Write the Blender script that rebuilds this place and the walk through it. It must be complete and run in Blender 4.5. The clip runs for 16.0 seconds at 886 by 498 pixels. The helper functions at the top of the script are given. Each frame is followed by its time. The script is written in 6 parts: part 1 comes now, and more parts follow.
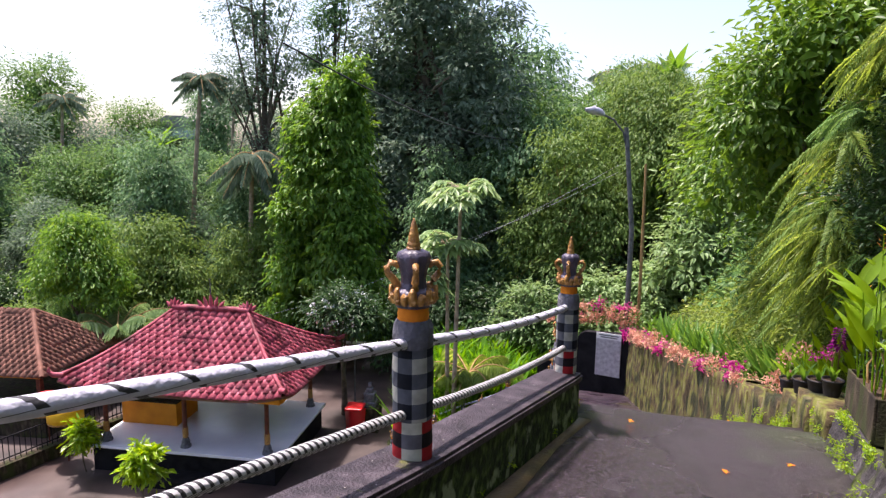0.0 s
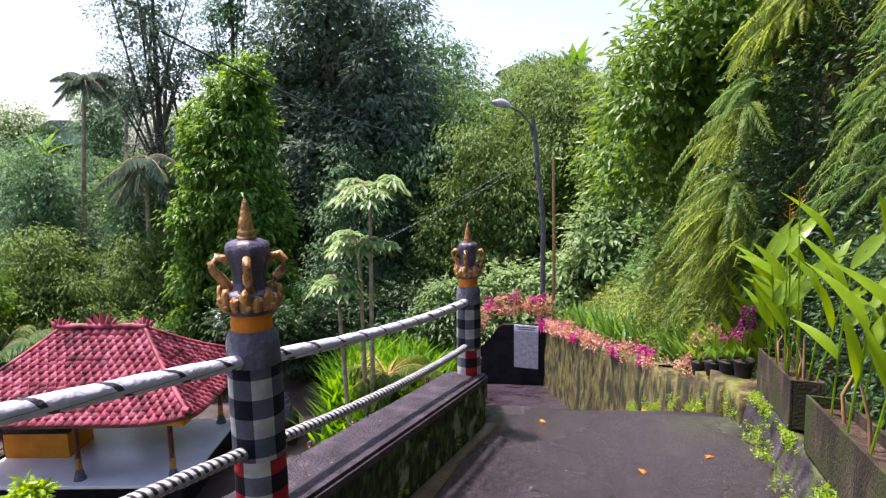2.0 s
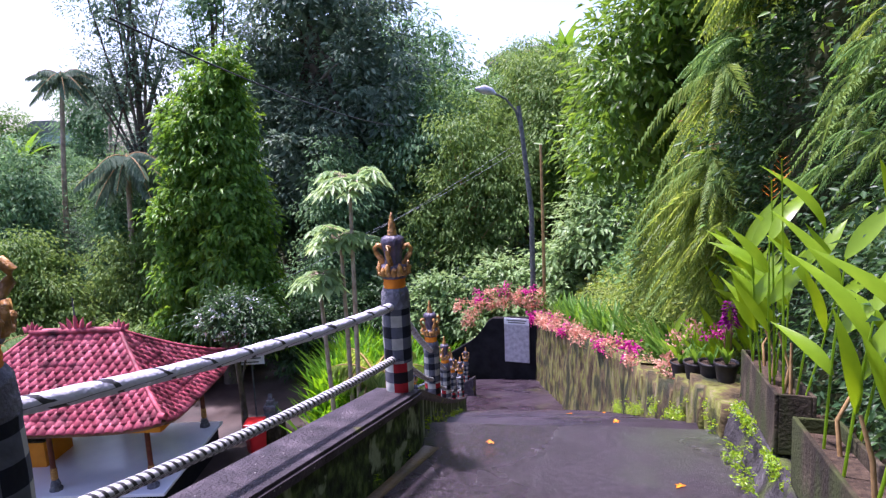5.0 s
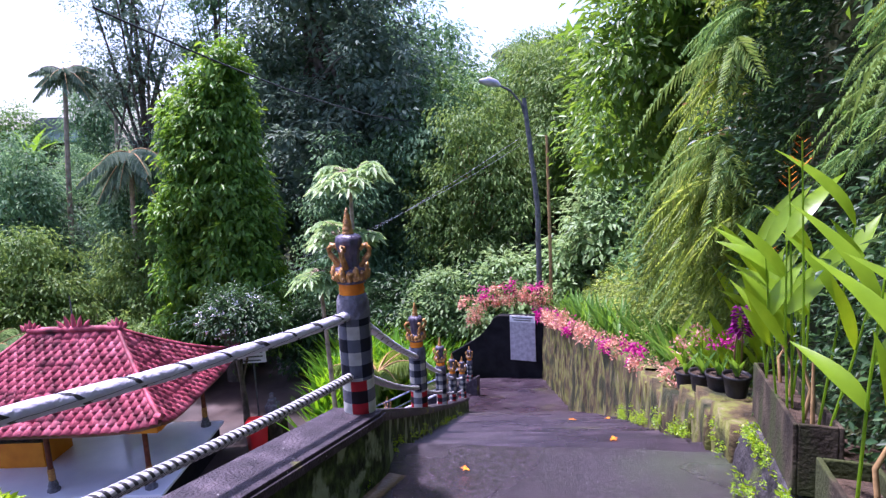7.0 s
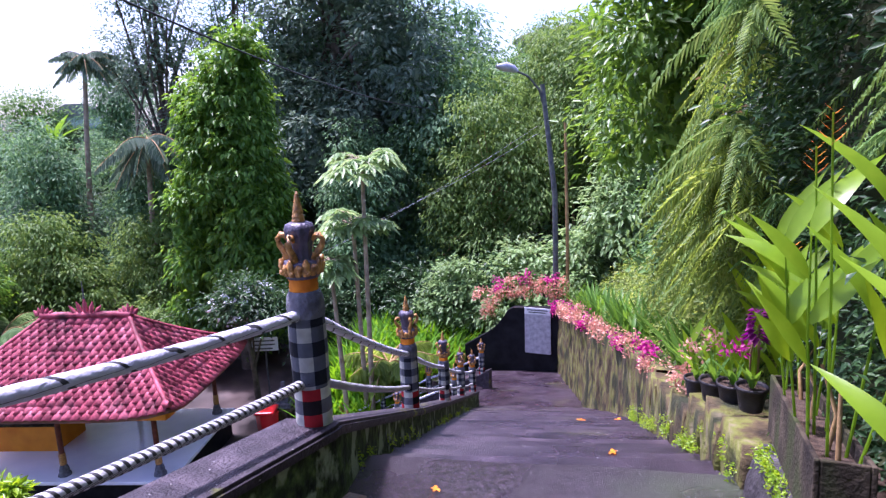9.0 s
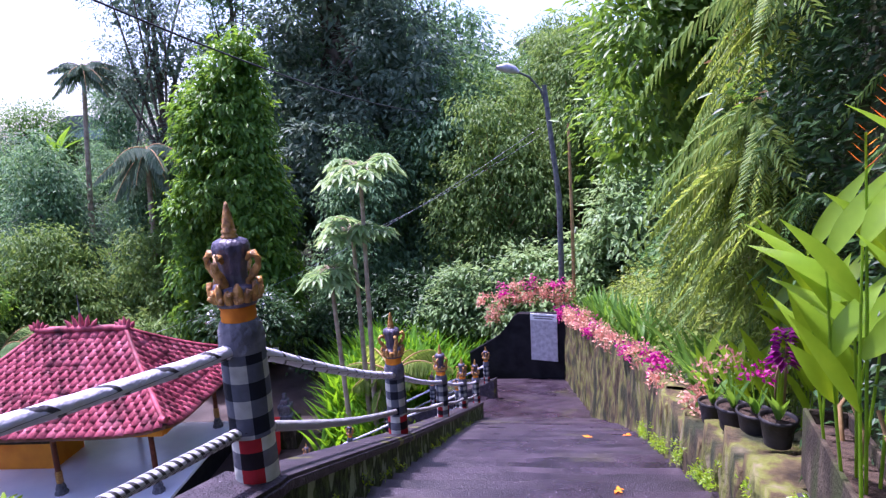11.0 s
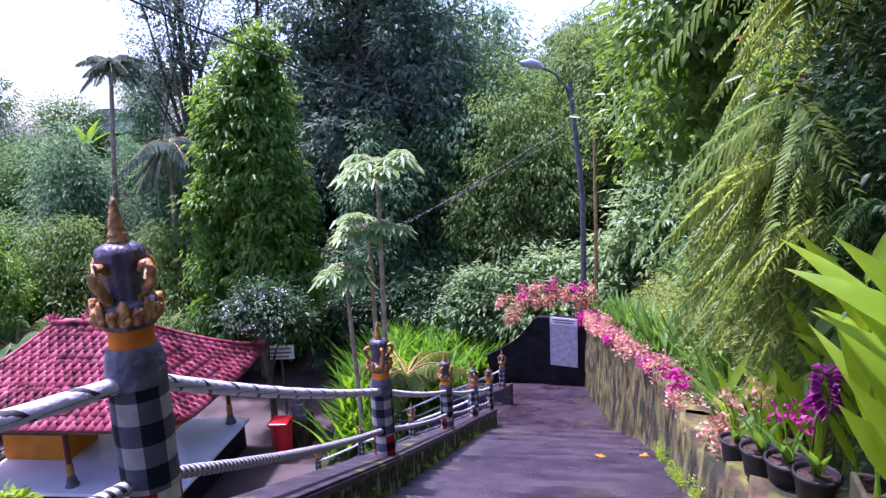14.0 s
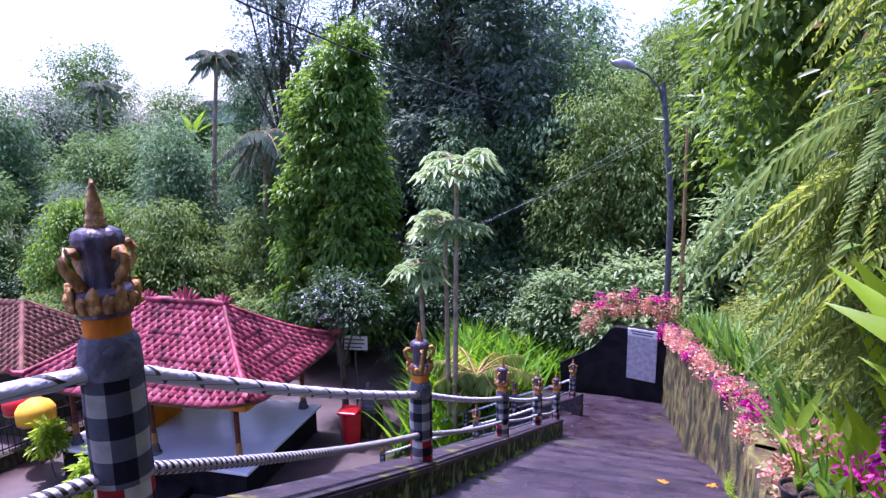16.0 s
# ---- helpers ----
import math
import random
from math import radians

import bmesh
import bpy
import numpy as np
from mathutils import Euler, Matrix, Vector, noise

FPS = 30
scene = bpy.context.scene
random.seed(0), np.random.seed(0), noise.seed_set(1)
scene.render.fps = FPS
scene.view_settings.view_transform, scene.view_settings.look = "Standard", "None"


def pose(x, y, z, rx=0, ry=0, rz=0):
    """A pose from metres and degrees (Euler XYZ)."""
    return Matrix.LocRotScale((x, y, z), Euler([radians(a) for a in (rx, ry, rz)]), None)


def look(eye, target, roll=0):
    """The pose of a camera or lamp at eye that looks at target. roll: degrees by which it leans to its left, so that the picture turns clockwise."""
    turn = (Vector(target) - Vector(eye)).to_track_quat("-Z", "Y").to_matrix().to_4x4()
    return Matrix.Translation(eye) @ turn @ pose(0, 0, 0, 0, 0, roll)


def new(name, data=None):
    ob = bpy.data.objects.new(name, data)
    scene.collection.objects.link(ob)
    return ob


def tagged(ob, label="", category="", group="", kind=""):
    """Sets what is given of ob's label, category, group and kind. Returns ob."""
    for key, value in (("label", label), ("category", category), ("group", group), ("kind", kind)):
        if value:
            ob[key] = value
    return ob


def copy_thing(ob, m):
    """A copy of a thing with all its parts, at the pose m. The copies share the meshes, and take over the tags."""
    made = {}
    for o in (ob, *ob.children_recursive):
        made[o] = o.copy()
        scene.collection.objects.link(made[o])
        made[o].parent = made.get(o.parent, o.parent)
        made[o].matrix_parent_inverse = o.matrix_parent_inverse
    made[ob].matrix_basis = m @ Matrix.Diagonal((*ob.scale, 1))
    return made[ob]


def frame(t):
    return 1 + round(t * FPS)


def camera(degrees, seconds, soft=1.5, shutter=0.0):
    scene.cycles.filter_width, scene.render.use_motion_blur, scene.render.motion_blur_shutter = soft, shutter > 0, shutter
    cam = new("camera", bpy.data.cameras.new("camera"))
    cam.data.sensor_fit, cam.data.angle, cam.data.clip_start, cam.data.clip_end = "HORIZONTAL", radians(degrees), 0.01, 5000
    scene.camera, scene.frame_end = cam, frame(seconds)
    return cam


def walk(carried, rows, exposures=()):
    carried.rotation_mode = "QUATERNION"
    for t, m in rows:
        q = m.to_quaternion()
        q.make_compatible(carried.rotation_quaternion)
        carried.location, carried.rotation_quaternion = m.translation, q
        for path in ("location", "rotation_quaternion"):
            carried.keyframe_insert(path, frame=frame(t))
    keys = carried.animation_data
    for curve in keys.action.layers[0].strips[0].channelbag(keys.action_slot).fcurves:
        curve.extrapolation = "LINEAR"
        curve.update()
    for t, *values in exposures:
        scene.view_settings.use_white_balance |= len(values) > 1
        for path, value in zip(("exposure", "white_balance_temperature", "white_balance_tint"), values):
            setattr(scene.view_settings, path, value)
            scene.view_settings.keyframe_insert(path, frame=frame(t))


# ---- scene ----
cam = camera(70.95, 16.0, soft=1.35)
WALK = [
    (0, 1.581, -2.637, 1.565, 81.33, -0.83, 28.35),
    (0.5, 1.574, -2.446, 1.511, 80.38, -0.66, 26.33),
    (1, 1.551, -2.253, 1.464, 79.86, 0.13, 23.25),
    (1.5, 1.543, -2.103, 1.437, 80.09, 0.16, 21.39),
    (2, 1.554, -1.963, 1.408, 81.29, 0.84, 20.59),
    (2.5, 1.565, -1.827, 1.391, 80.47, 2.01, 18.91),
    (3, 1.574, -1.730, 1.376, 80.17, 2.75, 17.94),
    (3.5, 1.616, -1.594, 1.344, 80.19, 2.48, 18.89),
    (6, 1.826, -0.712, 1.258, 80.74, 2.27, 20.41),
    (6.5, 1.819, -0.577, 1.236, 80.23, 2.65, 20.38),
    (7, 1.841, -0.435, 1.214, 80.21, 2.57, 21.19),
    (7.5, 1.888, -0.277, 1.196, 80.57, 2.01, 22.55),
    (8, 1.910, -0.176, 1.178, 80.77, 0.99, 23.42),
    (8.5, 1.921, -0.036, 1.162, 79.68, 2.08, 23.40),
    (9, 1.931, 0.124, 1.130, 79.31, 2.25, 23.25),
    (11.5, 1.887, 0.829, 1.061, 79.98, 3.46, 23.82),
    (12, 1.926, 0.944, 1.045, 80.54, 1.68, 25.38),
    (12.5, 1.927, 1.068, 1.044, 79.83, 1.83, 25.07),
    (13, 1.908, 1.160, 1.038, 79.21, 2.19, 24.31),
    (13.5, 1.888, 1.259, 1.030, 79.09, 2.46, 24.63),
    (14, 1.902, 1.354, 1.010, 79.73, 2.60, 26.29),
    (14.5, 1.893, 1.463, 0.992, 79.19, 3.69, 27.16),
    (15, 1.954, 1.557, 0.966, 79.77, 3.47, 29.73),
    (15.5, 2.018, 1.633, 0.959, 80.19, 2.24, 32.29),
    (16, 2.059, 1.707, 0.976, 79.90, 0.79, 34.55),
]
walk(cam, [(r[0], pose(*r[1:])) for r in WALK], exposures=[(0, 1.08, 6600, 24), (3.5, 1.22, 6050, 32), (6, 1.30, 5600, 40), (9, 1.32, 5450, 43), (16, 1.28, 5300, 54)])

# ---- world and sun ----
SUN_DIR = Vector((-0.34, 0.08, 0.937)).normalized()      # towards the sun
world = bpy.data.worlds.new("world")
scene.world = world
world.use_nodes = True
wn = world.node_tree.nodes
sky = wn.new("ShaderNodeTexSky")
sky.sky_type = "NISHITA"
sky.sun_disc = False
sky.sun_elevation = math.asin(SUN_DIR.z)
sky.sun_rotation = math.atan2(SUN_DIR.x, SUN_DIR.y)
sky.air_density, sky.dust_density, sky.ozone_density = 1.0, 3.0, 1.0
wn["Background"].inputs["Strength"].default_value = 0.145
world.node_tree.links.new(sky.outputs[0], wn["Background"].inputs["Color"])
sun_data = bpy.data.lights.new("sun", "SUN")
sun_data.energy, sun_data.angle, sun_data.color = 4.6, radians(3.0), (1.0, 0.95, 0.86)
sun = new("sun", sun_data)
sun.matrix_world = look(SUN_DIR * 60, (0, 0, 0))

# ---- materials ----
def ramp_mat(name, stops, scale=6.0, rough=0.8, bump=0.3, bump_scale=40.0, detail=8.0, second=None, spec=0.3, wet=None, metallic=0.0, squash=1.0, speck=None, vary=0.0):
    """Object-space noise through a colour ramp, a second larger stain, and a fine bump."""
    m = bpy.data.materials.new(name)
    m.use_nodes = True
    nt = m.node_tree
    b = nt.nodes["Principled BSDF"]
    geo = nt.nodes.new("ShaderNodeNewGeometry")
    place = nt.nodes.new("ShaderNodeVectorMath")
    place.operation = "MULTIPLY"
    place.inputs[1].default_value = (1, 1, squash)
    nt.links.new(geo.outputs["Position"], place.inputs[0])
    n1 = nt.nodes.new("ShaderNodeTexNoise")
    n1.inputs["Scale"].default_value, n1.inputs["Detail"].default_value = scale, detail
    nt.links.new(place.outputs[0], n1.inputs["Vector"])
    r = nt.nodes.new("ShaderNodeValToRGB")
    els = r.color_ramp.elements
    while len(els) < len(stops):
        els.new(0.5)
    for e, (p, c) in zip(els, stops):
        e.position, e.color = p, (*c, 1)
    nt.links.new(n1.outputs["Fac"], r.inputs["Fac"])
    colour = r.outputs["Color"]
    if second:
        c2, s2, lo, hi = second
        n2 = nt.nodes.new("ShaderNodeTexNoise")
        n2.inputs["Scale"].default_value, n2.inputs["Detail"].default_value = s2, 10
        nt.links.new(place.outputs[0], n2.inputs["Vector"])
        mr = nt.nodes.new("ShaderNodeMapRange")
        mr.inputs["From Min"].default_value, mr.inputs["From Max"].default_value = lo, hi
        nt.links.new(n2.outputs["Fac"], mr.inputs["Value"])
        mx = nt.nodes.new("ShaderNodeMix")
        mx.data_type = "RGBA"
        nt.links.new(mr.outputs["Result"], mx.inputs["Factor"])
        nt.links.new(colour, mx.inputs["A"])
        mx.inputs["B"].default_value = (*c2, 1)
        colour = mx.outputs["Result"]
    if speck:
        vo = nt.nodes.new("ShaderNodeTexVoronoi")
        vo.inputs["Scale"].default_value = speck[1]
        nt.links.new(geo.outputs["Position"], vo.inputs["Vector"])
        lt = nt.nodes.new("ShaderNodeMath")
        lt.operation = "LESS_THAN"
        lt.inputs[1].default_value = speck[2]
        nt.links.new(vo.outputs["Distance"], lt.inputs[0])
        ms = nt.nodes.new("ShaderNodeMix")
        ms.data_type = "RGBA"
        nt.links.new(lt.outputs[0], ms.inputs["Factor"])
        nt.links.new(colour, ms.inputs["A"])
        ms.inputs["B"].default_value = (*speck[0], 1)
        colour = ms.outputs["Result"]
    if vary:
        info = nt.nodes.new("ShaderNodeObjectInfo")
        tone = nt.nodes.new("ShaderNodeMapRange")
        tone.inputs["To Min"].default_value, tone.inputs["To Max"].default_value = 1 - vary, 1 + vary
        nt.links.new(info.outputs["Random"], tone.inputs["Value"])
        mv = nt.nodes.new("ShaderNodeVectorMath")
        mv.operation = "SCALE"
        nt.links.new(colour, mv.inputs[0])
        nt.links.new(tone.outputs["Result"], mv.inputs["Scale"])
        colour = mv.outputs[0]
    nt.links.new(colour, b.inputs["Base Color"])
    b.inputs["Roughness"].default_value = rough
    b.inputs["Specular IOR Level"].default_value = spec
    b.inputs["Metallic"].default_value = metallic
    if wet:
        n4 = nt.nodes.new("ShaderNodeTexNoise")
        n4.inputs["Scale"].default_value, n4.inputs["Detail"].default_value = wet[2], 6
        nt.links.new(geo.outputs["Position"], n4.inputs["Vector"])
        mr2 = nt.nodes.new("ShaderNodeMapRange")
        mr2.inputs["From Min"].default_value, mr2.inputs["From Max"].default_value = 0.38, 0.62
        mr2.inputs["To Min"].default_value, mr2.inputs["To Max"].default_value = wet[0], wet[1]
        nt.links.new(n4.outputs["Fac"], mr2.inputs["Value"])
        nt.links.new(mr2.outputs["Result"], b.inputs["Roughness"])
    n3 = nt.nodes.new("ShaderNodeTexNoise")
    n3.inputs["Scale"].default_value, n3.inputs["Detail"].default_value = bump_scale, 6
    nt.links.new(geo.outputs["Position"], n3.inputs["Vector"])
    bp = nt.nodes.new("ShaderNodeBump")
    bp.inputs["Strength"].default_value, bp.inputs["Distance"].default_value = bump, 0.02
    nt.links.new(n3.outputs["Fac"], bp.inputs["Height"])
    nt.links.new(bp.outputs["Normal"], b.inputs["Normal"])
    return m


def leaf_mat(name, c1, c2, c3, gloss=0.45, through_light=0.35, wide=0.15, spec=0.22):
    """Leaf blades: colour varies leaf by leaf and in broad patches; light shines through."""
    m = bpy.data.materials.new(name)
    m.use_nodes = True
    nt = m.node_tree
    b, out = nt.nodes["Principled BSDF"], nt.nodes["Material Output"]
    geo = nt.nodes.new("ShaderNodeNewGeometry")
    r = nt.nodes.new("ShaderNodeValToRGB")
    els = r.color_ramp.elements
    els.new(0.5)
    for e, p, c in zip(els, (0.0, 0.55, 1.0), (c1, c2, c3)):
        e.position, e.color = p, (*c, 1)
    n1 = nt.nodes.new("ShaderNodeTexNoise")
    n1.inputs["Scale"].default_value, n1.inputs["Detail"].default_value = wide, 4
    nt.links.new(geo.outputs["Position"], n1.inputs["Vector"])
    ad = nt.nodes.new("ShaderNodeMath")
    ad.operation = "MULTIPLY_ADD"
    ad.inputs[1].default_value, ad.inputs[2].default_value = 0.45, 0.0
    nt.links.new(geo.outputs["Random Per Island"], ad.inputs[0])
    ad2 = nt.nodes.new("ShaderNodeMath")
    ad2.operation = "MULTIPLY_ADD"
    ad2.inputs[1].default_value = 0.5
    nt.links.new(n1.outputs["Fac"], ad2.inputs[0])
    nt.links.new(ad.outputs[0], ad2.inputs[2])
    nt.links.new(ad2.outputs[0], r.inputs["Fac"])
    nt.links.new(r.outputs["Color"], b.inputs["Base Color"])
    b.inputs["Roughness"].default_value = gloss
    b.inputs["Specular IOR Level"].default_value = spec
    tr = nt.nodes.new("ShaderNodeBsdfTranslucent")
    hs = nt.nodes.new("ShaderNodeHueSaturation")
    hs.inputs["Hue"].default_value, hs.inputs["Saturation"].default_value, hs.inputs["Value"].default_value = 0.475, 1.1, 1.7
    nt.links.new(r.outputs["Color"], hs.inputs["Color"])
    nt.links.new(hs.outputs["Color"], tr.inputs["Color"])
    ms = nt.nodes.new("ShaderNodeMixShader")
    ms.inputs["Fac"].default_value = through_light
    nt.links.new(b.outputs[0], ms.inputs[1])
    nt.links.new(tr.outputs[0], ms.inputs[2])
    nt.links.new(ms.outputs[0], out.inputs["Surface"])
    return m


def cloth_mat(name, light, mid, dark, cross=None):
    """Woven check: two crossed bands over the UV map; both bands dark, one mid, none light."""
    m = bpy.data.materials.new(name)
    m.use_nodes = True
    nt = m.node_tree
    b = nt.nodes["Principled BSDF"]
    uv = nt.nodes.new("ShaderNodeUVMap")
    sp = nt.nodes.new("ShaderNodeSeparateXYZ")
    nt.links.new(uv.outputs["UV"], sp.inputs[0])
    bands = []
    for axis in (0, 1):
        fr = nt.nodes.new("ShaderNodeMath")
        fr.operation = "FRACT"
        nt.links.new(sp.outputs[axis], fr.inputs[0])
        gt = nt.nodes.new("ShaderNodeMath")
        gt.operation = "GREATER_THAN"
        gt.inputs[1].default_value = 0.5
        nt.links.new(fr.outputs[0], gt.inputs[0])
        bands.append(gt.outputs[0])
    m1 = nt.nodes.new("ShaderNodeMix")
    m1.data_type = "RGBA"
    nt.links.new(bands[0], m1.inputs["Factor"])
    m1.inputs["A"].default_value, m1.inputs["B"].default_value = (*light, 1), (*mid, 1)
    m2 = nt.nodes.new("ShaderNodeMix")
    m2.data_type = "RGBA"
    nt.links.new(bands[0], m2.inputs["Factor"])
    m2.inputs["A"].default_value, m2.inputs["B"].default_value = (*(cross or mid), 1), (*dark, 1)
    m3 = nt.nodes.new("ShaderNodeMix")
    m3.data_type = "RGBA"
    nt.links.new(bands[1], m3.inputs["Factor"])
    nt.links.new(m1.outputs["Result"], m3.inputs["A"])
    nt.links.new(m2.outputs["Result"], m3.inputs["B"])
    geo = nt.nodes.new("ShaderNodeNewGeometry")
    n1 = nt.nodes.new("ShaderNodeTexNoise")
    n1.inputs["Scale"].default_value, n1.inputs["Detail"].default_value = 14, 8
    nt.links.new(geo.outputs["Position"], n1.inputs["Vector"])
    dirt = nt.nodes.new("ShaderNodeMapRange")
    dirt.inputs["From Min"].default_value, dirt.inputs["From Max"].default_value = 0.3, 0.7
    dirt.inputs["To Min"].default_value, dirt.inputs["To Max"].default_value = 0.7, 1.1
    nt.links.new(n1.outputs["Fac"], dirt.inputs["Value"])
    mul = nt.nodes.new("ShaderNodeVectorMath")
    mul.operation = "SCALE"
    nt.links.new(m3.outputs["Result"], mul.inputs[0])
    nt.links.new(dirt.outputs["Result"], mul.inputs["Scale"])
    nt.links.new(mul.outputs[0], b.inputs["Base Color"])
    b.inputs["Roughness"].default_value = 0.85
    b.inputs["Specular IOR Level"].default_value = 0.2
    n2 = nt.nodes.new("ShaderNodeTexNoise")
    n2.inputs["Scale"].default_value = 22
    nt.links.new(geo.outputs["Position"], n2.inputs["Vector"])
    bp = nt.nodes.new("ShaderNodeBump")
    bp.inputs["Strength"].default_value, bp.inputs["Distance"].default_value = 0.4, 0.02
    nt.links.new(n2.outputs["Fac"], bp.inputs["Height"])
    nt.links.new(bp.outputs["Normal"], b.inputs["Normal"])
    return m


def spiral_mat(name, light, dark, share):
    """Cloth wound round a rail: a dark band that climbs along the UV map."""
    m = bpy.data.materials.new(name)
    m.use_nodes = True
    nt = m.node_tree
    b = nt.nodes["Principled BSDF"]
    uv = nt.nodes.new("ShaderNodeUVMap")
    sp = nt.nodes.new("ShaderNodeSeparateXYZ")
    nt.links.new(uv.outputs["UV"], sp.inputs[0])
    geo = nt.nodes.new("ShaderNodeNewGeometry")
    n1 = nt.nodes.new("ShaderNodeTexNoise")
    n1.inputs["Scale"].default_value, n1.inputs["Detail"].default_value = 9, 6
    nt.links.new(geo.outputs["Position"], n1.inputs["Vector"])
    wob = nt.nodes.new("ShaderNodeMath")
    wob.operation = "MULTIPLY_ADD"
    wob.inputs[1].default_value = 0.5
    nt.links.new(n1.outputs["Fac"], wob.inputs[0])
    s1 = nt.nodes.new("ShaderNodeMath")
    s1.operation = "ADD"
    nt.links.new(sp.outputs[0], s1.inputs[0])
    nt.links.new(sp.outputs[1], s1.inputs[1])
    nt.links.new(s1.outputs[0], wob.inputs[2])
    fr = nt.nodes.new("ShaderNodeMath")
    fr.operation = "FRACT"
    nt.links.new(wob.outputs[0], fr.inputs[0])
    lt = nt.nodes.new("ShaderNodeMath")
    lt.operation = "LESS_THAN"
    lt.inputs[1].default_value = share
    nt.links.new(fr.outputs[0], lt.inputs[0])
    mx = nt.nodes.new("ShaderNodeMix")
    mx.data_type = "RGBA"
    nt.links.new(lt.outputs[0], mx.inputs["Factor"])
    mx.inputs["A"].default_value, mx.inputs["B"].default_value = (*light, 1), (*dark, 1)
    nt.links.new(mx.outputs["Result"], b.inputs["Base Color"])
    b.inputs["Roughness"].default_value = 0.6
    bp = nt.nodes.new("ShaderNodeBump")
    bp.inputs["Strength"].default_value, bp.inputs["Distance"].default_value = 0.5, 0.02
    n2 = nt.nodes.new("ShaderNodeTexNoise")
    n2.inputs["Scale"].default_value = 30
    nt.links.new(geo.outputs["Position"], n2.inputs["Vector"])
    nt.links.new(n2.outputs["Fac"], bp.inputs["Height"])
    nt.links.new(bp.outputs["Normal"], b.inputs["Normal"])
    return m


M_ASPHALT = ramp_mat("wet_asphalt", [(0.3, (0.012, 0.008, 0.012)), (0.5, (0.026, 0.018, 0.025)), (0.7, (0.048, 0.035, 0.047))], 26.0, 0.6, 0.8, 170, second=((0.04, 0.05, 0.03), 0.7, 0.55, 0.7), spec=0.5, wet=(0.16, 0.50, 0.9), speck=((0.36, 0.34, 0.36), 34, 0.085))
M_STEP = ramp_mat("worn_concrete_step", [(0.3, (0.013, 0.008, 0.012)), (0.55, (0.030, 0.020, 0.029)), (0.8, (0.056, 0.040, 0.053))], 2.6, 0.6, 0.4, 90, second=((0.05, 0.045, 0.03), 0.9, 0.56, 0.72), spec=0.5, wet=(0.22, 0.5, 0.8), speck=((0.34, 0.31, 0.34), 22, 0.075), vary=0.22)
M_CAP = ramp_mat("weathered_dark_cap", [(0.3, (0.016, 0.012, 0.017)), (0.55, (0.042, 0.032, 0.042)), (0.75, (0.085, 0.068, 0.082))], 9.0, 0.6, 0.9, 60, second=((0.15, 0.16, 0.02), 3.4, 0.63, 0.70), spec=0.3, speck=((0.35, 0.34, 0.33), 16, 0.07))
M_MOSSWALL = ramp_mat("mossy_wall", [(0.33, (0.008, 0.013, 0.007)), (0.5, (0.026, 0.045, 0.013)), (0.62, (0.065, 0.105, 0.028)), (0.76, (0.14, 0.18, 0.065))], 14.0, 0.9, 1.0, 30, second=((0.22, 0.27, 0.16), 5.5, 0.545, 0.61), squash=0.8)
M_MOSSWARM = ramp_mat("mossy_warm_wall", [(0.33, (0.022, 0.016, 0.009)), (0.47, (0.080, 0.058, 0.026)), (0.56, (0.115, 0.125, 0.022)), (0.68, (0.17, 0.145, 0.08))], 5.5, 0.9, 1.0, 22, second=((0.018, 0.022, 0.008), 2.2, 0.52, 0.62), squash=0.5)
M_ROCK = ramp_mat("lichened_rock", [(0.33, (0.012, 0.010, 0.011)), (0.5, (0.036, 0.032, 0.034)), (0.64, (0.075, 0.068, 0.072)), (0.76, (0.34, 0.33, 0.34))], 6.0, 0.85, 1.0, 30, second=((0.06, 0.08, 0.015), 2.6, 0.52, 0.62), squash=0.6)
M_SILT = ramp_mat("ochre_silt", [(0.3, (0.06, 0.045, 0.03)), (0.7, (0.16, 0.11, 0.06))], 5.0, 0.5, 0.4, 60, wet=(0.3, 0.7, 1.0))
M_EARTH = ramp_mat("potting_earth", [(0.3, (0.022, 0.014, 0.010)), (0.7, (0.09, 0.06, 0.04))], 22.0, 0.95, 1.0, 60)
M_CONCRETE = ramp_mat("mossy_concrete", [(0.3, (0.010, 0.007, 0.004)), (0.5, (0.032, 0.023, 0.013)), (0.7, (0.085, 0.066, 0.042))], 7.0, 0.9, 0.6, 50, second=((0.032, 0.040, 0.009), 3.0, 0.48, 0.62), squash=0.45)
M_BLACKPAINT = ramp_mat("black_paint", [(0.3, (0.004, 0.004, 0.006)), (0.7, (0.014, 0.014, 0.017))], 3.0, 0.65, 0.2, 30, spec=0.12)
M_STONE = ramp_mat("painted_grey_plaster", [(0.3, (0.06, 0.06, 0.075)), (0.55, (0.12, 0.12, 0.145)), (0.75, (0.21, 0.21, 0.235))], 12.0, 0.8, 1.0, 32)
M_BUD = ramp_mat("dark_purple_paint", [(0.3, (0.030, 0.024, 0.045)), (0.7, (0.10, 0.085, 0.13))], 12.0, 0.4, 0.4, 50, spec=0.5)
M_GOLD = ramp_mat("old_gold_paint", [(0.3, (0.16, 0.07, 0.018)), (0.55, (0.42, 0.20, 0.045)), (0.75, (0.62, 0.34, 0.09))], 25.0, 0.42, 0.6, 60, spec=0.6)
M_SASH = ramp_mat("orange_cloth", [(0.3, (0.55, 0.15, 0.008)), (0.7, (0.85, 0.28, 0.015))], 10.0, 0.8, 0.5, 18)
M_CHECK = cloth_mat("black_white_check", (0.36, 0.36, 0.33), (0.085, 0.092, 0.115), (0.009, 0.011, 0.018))
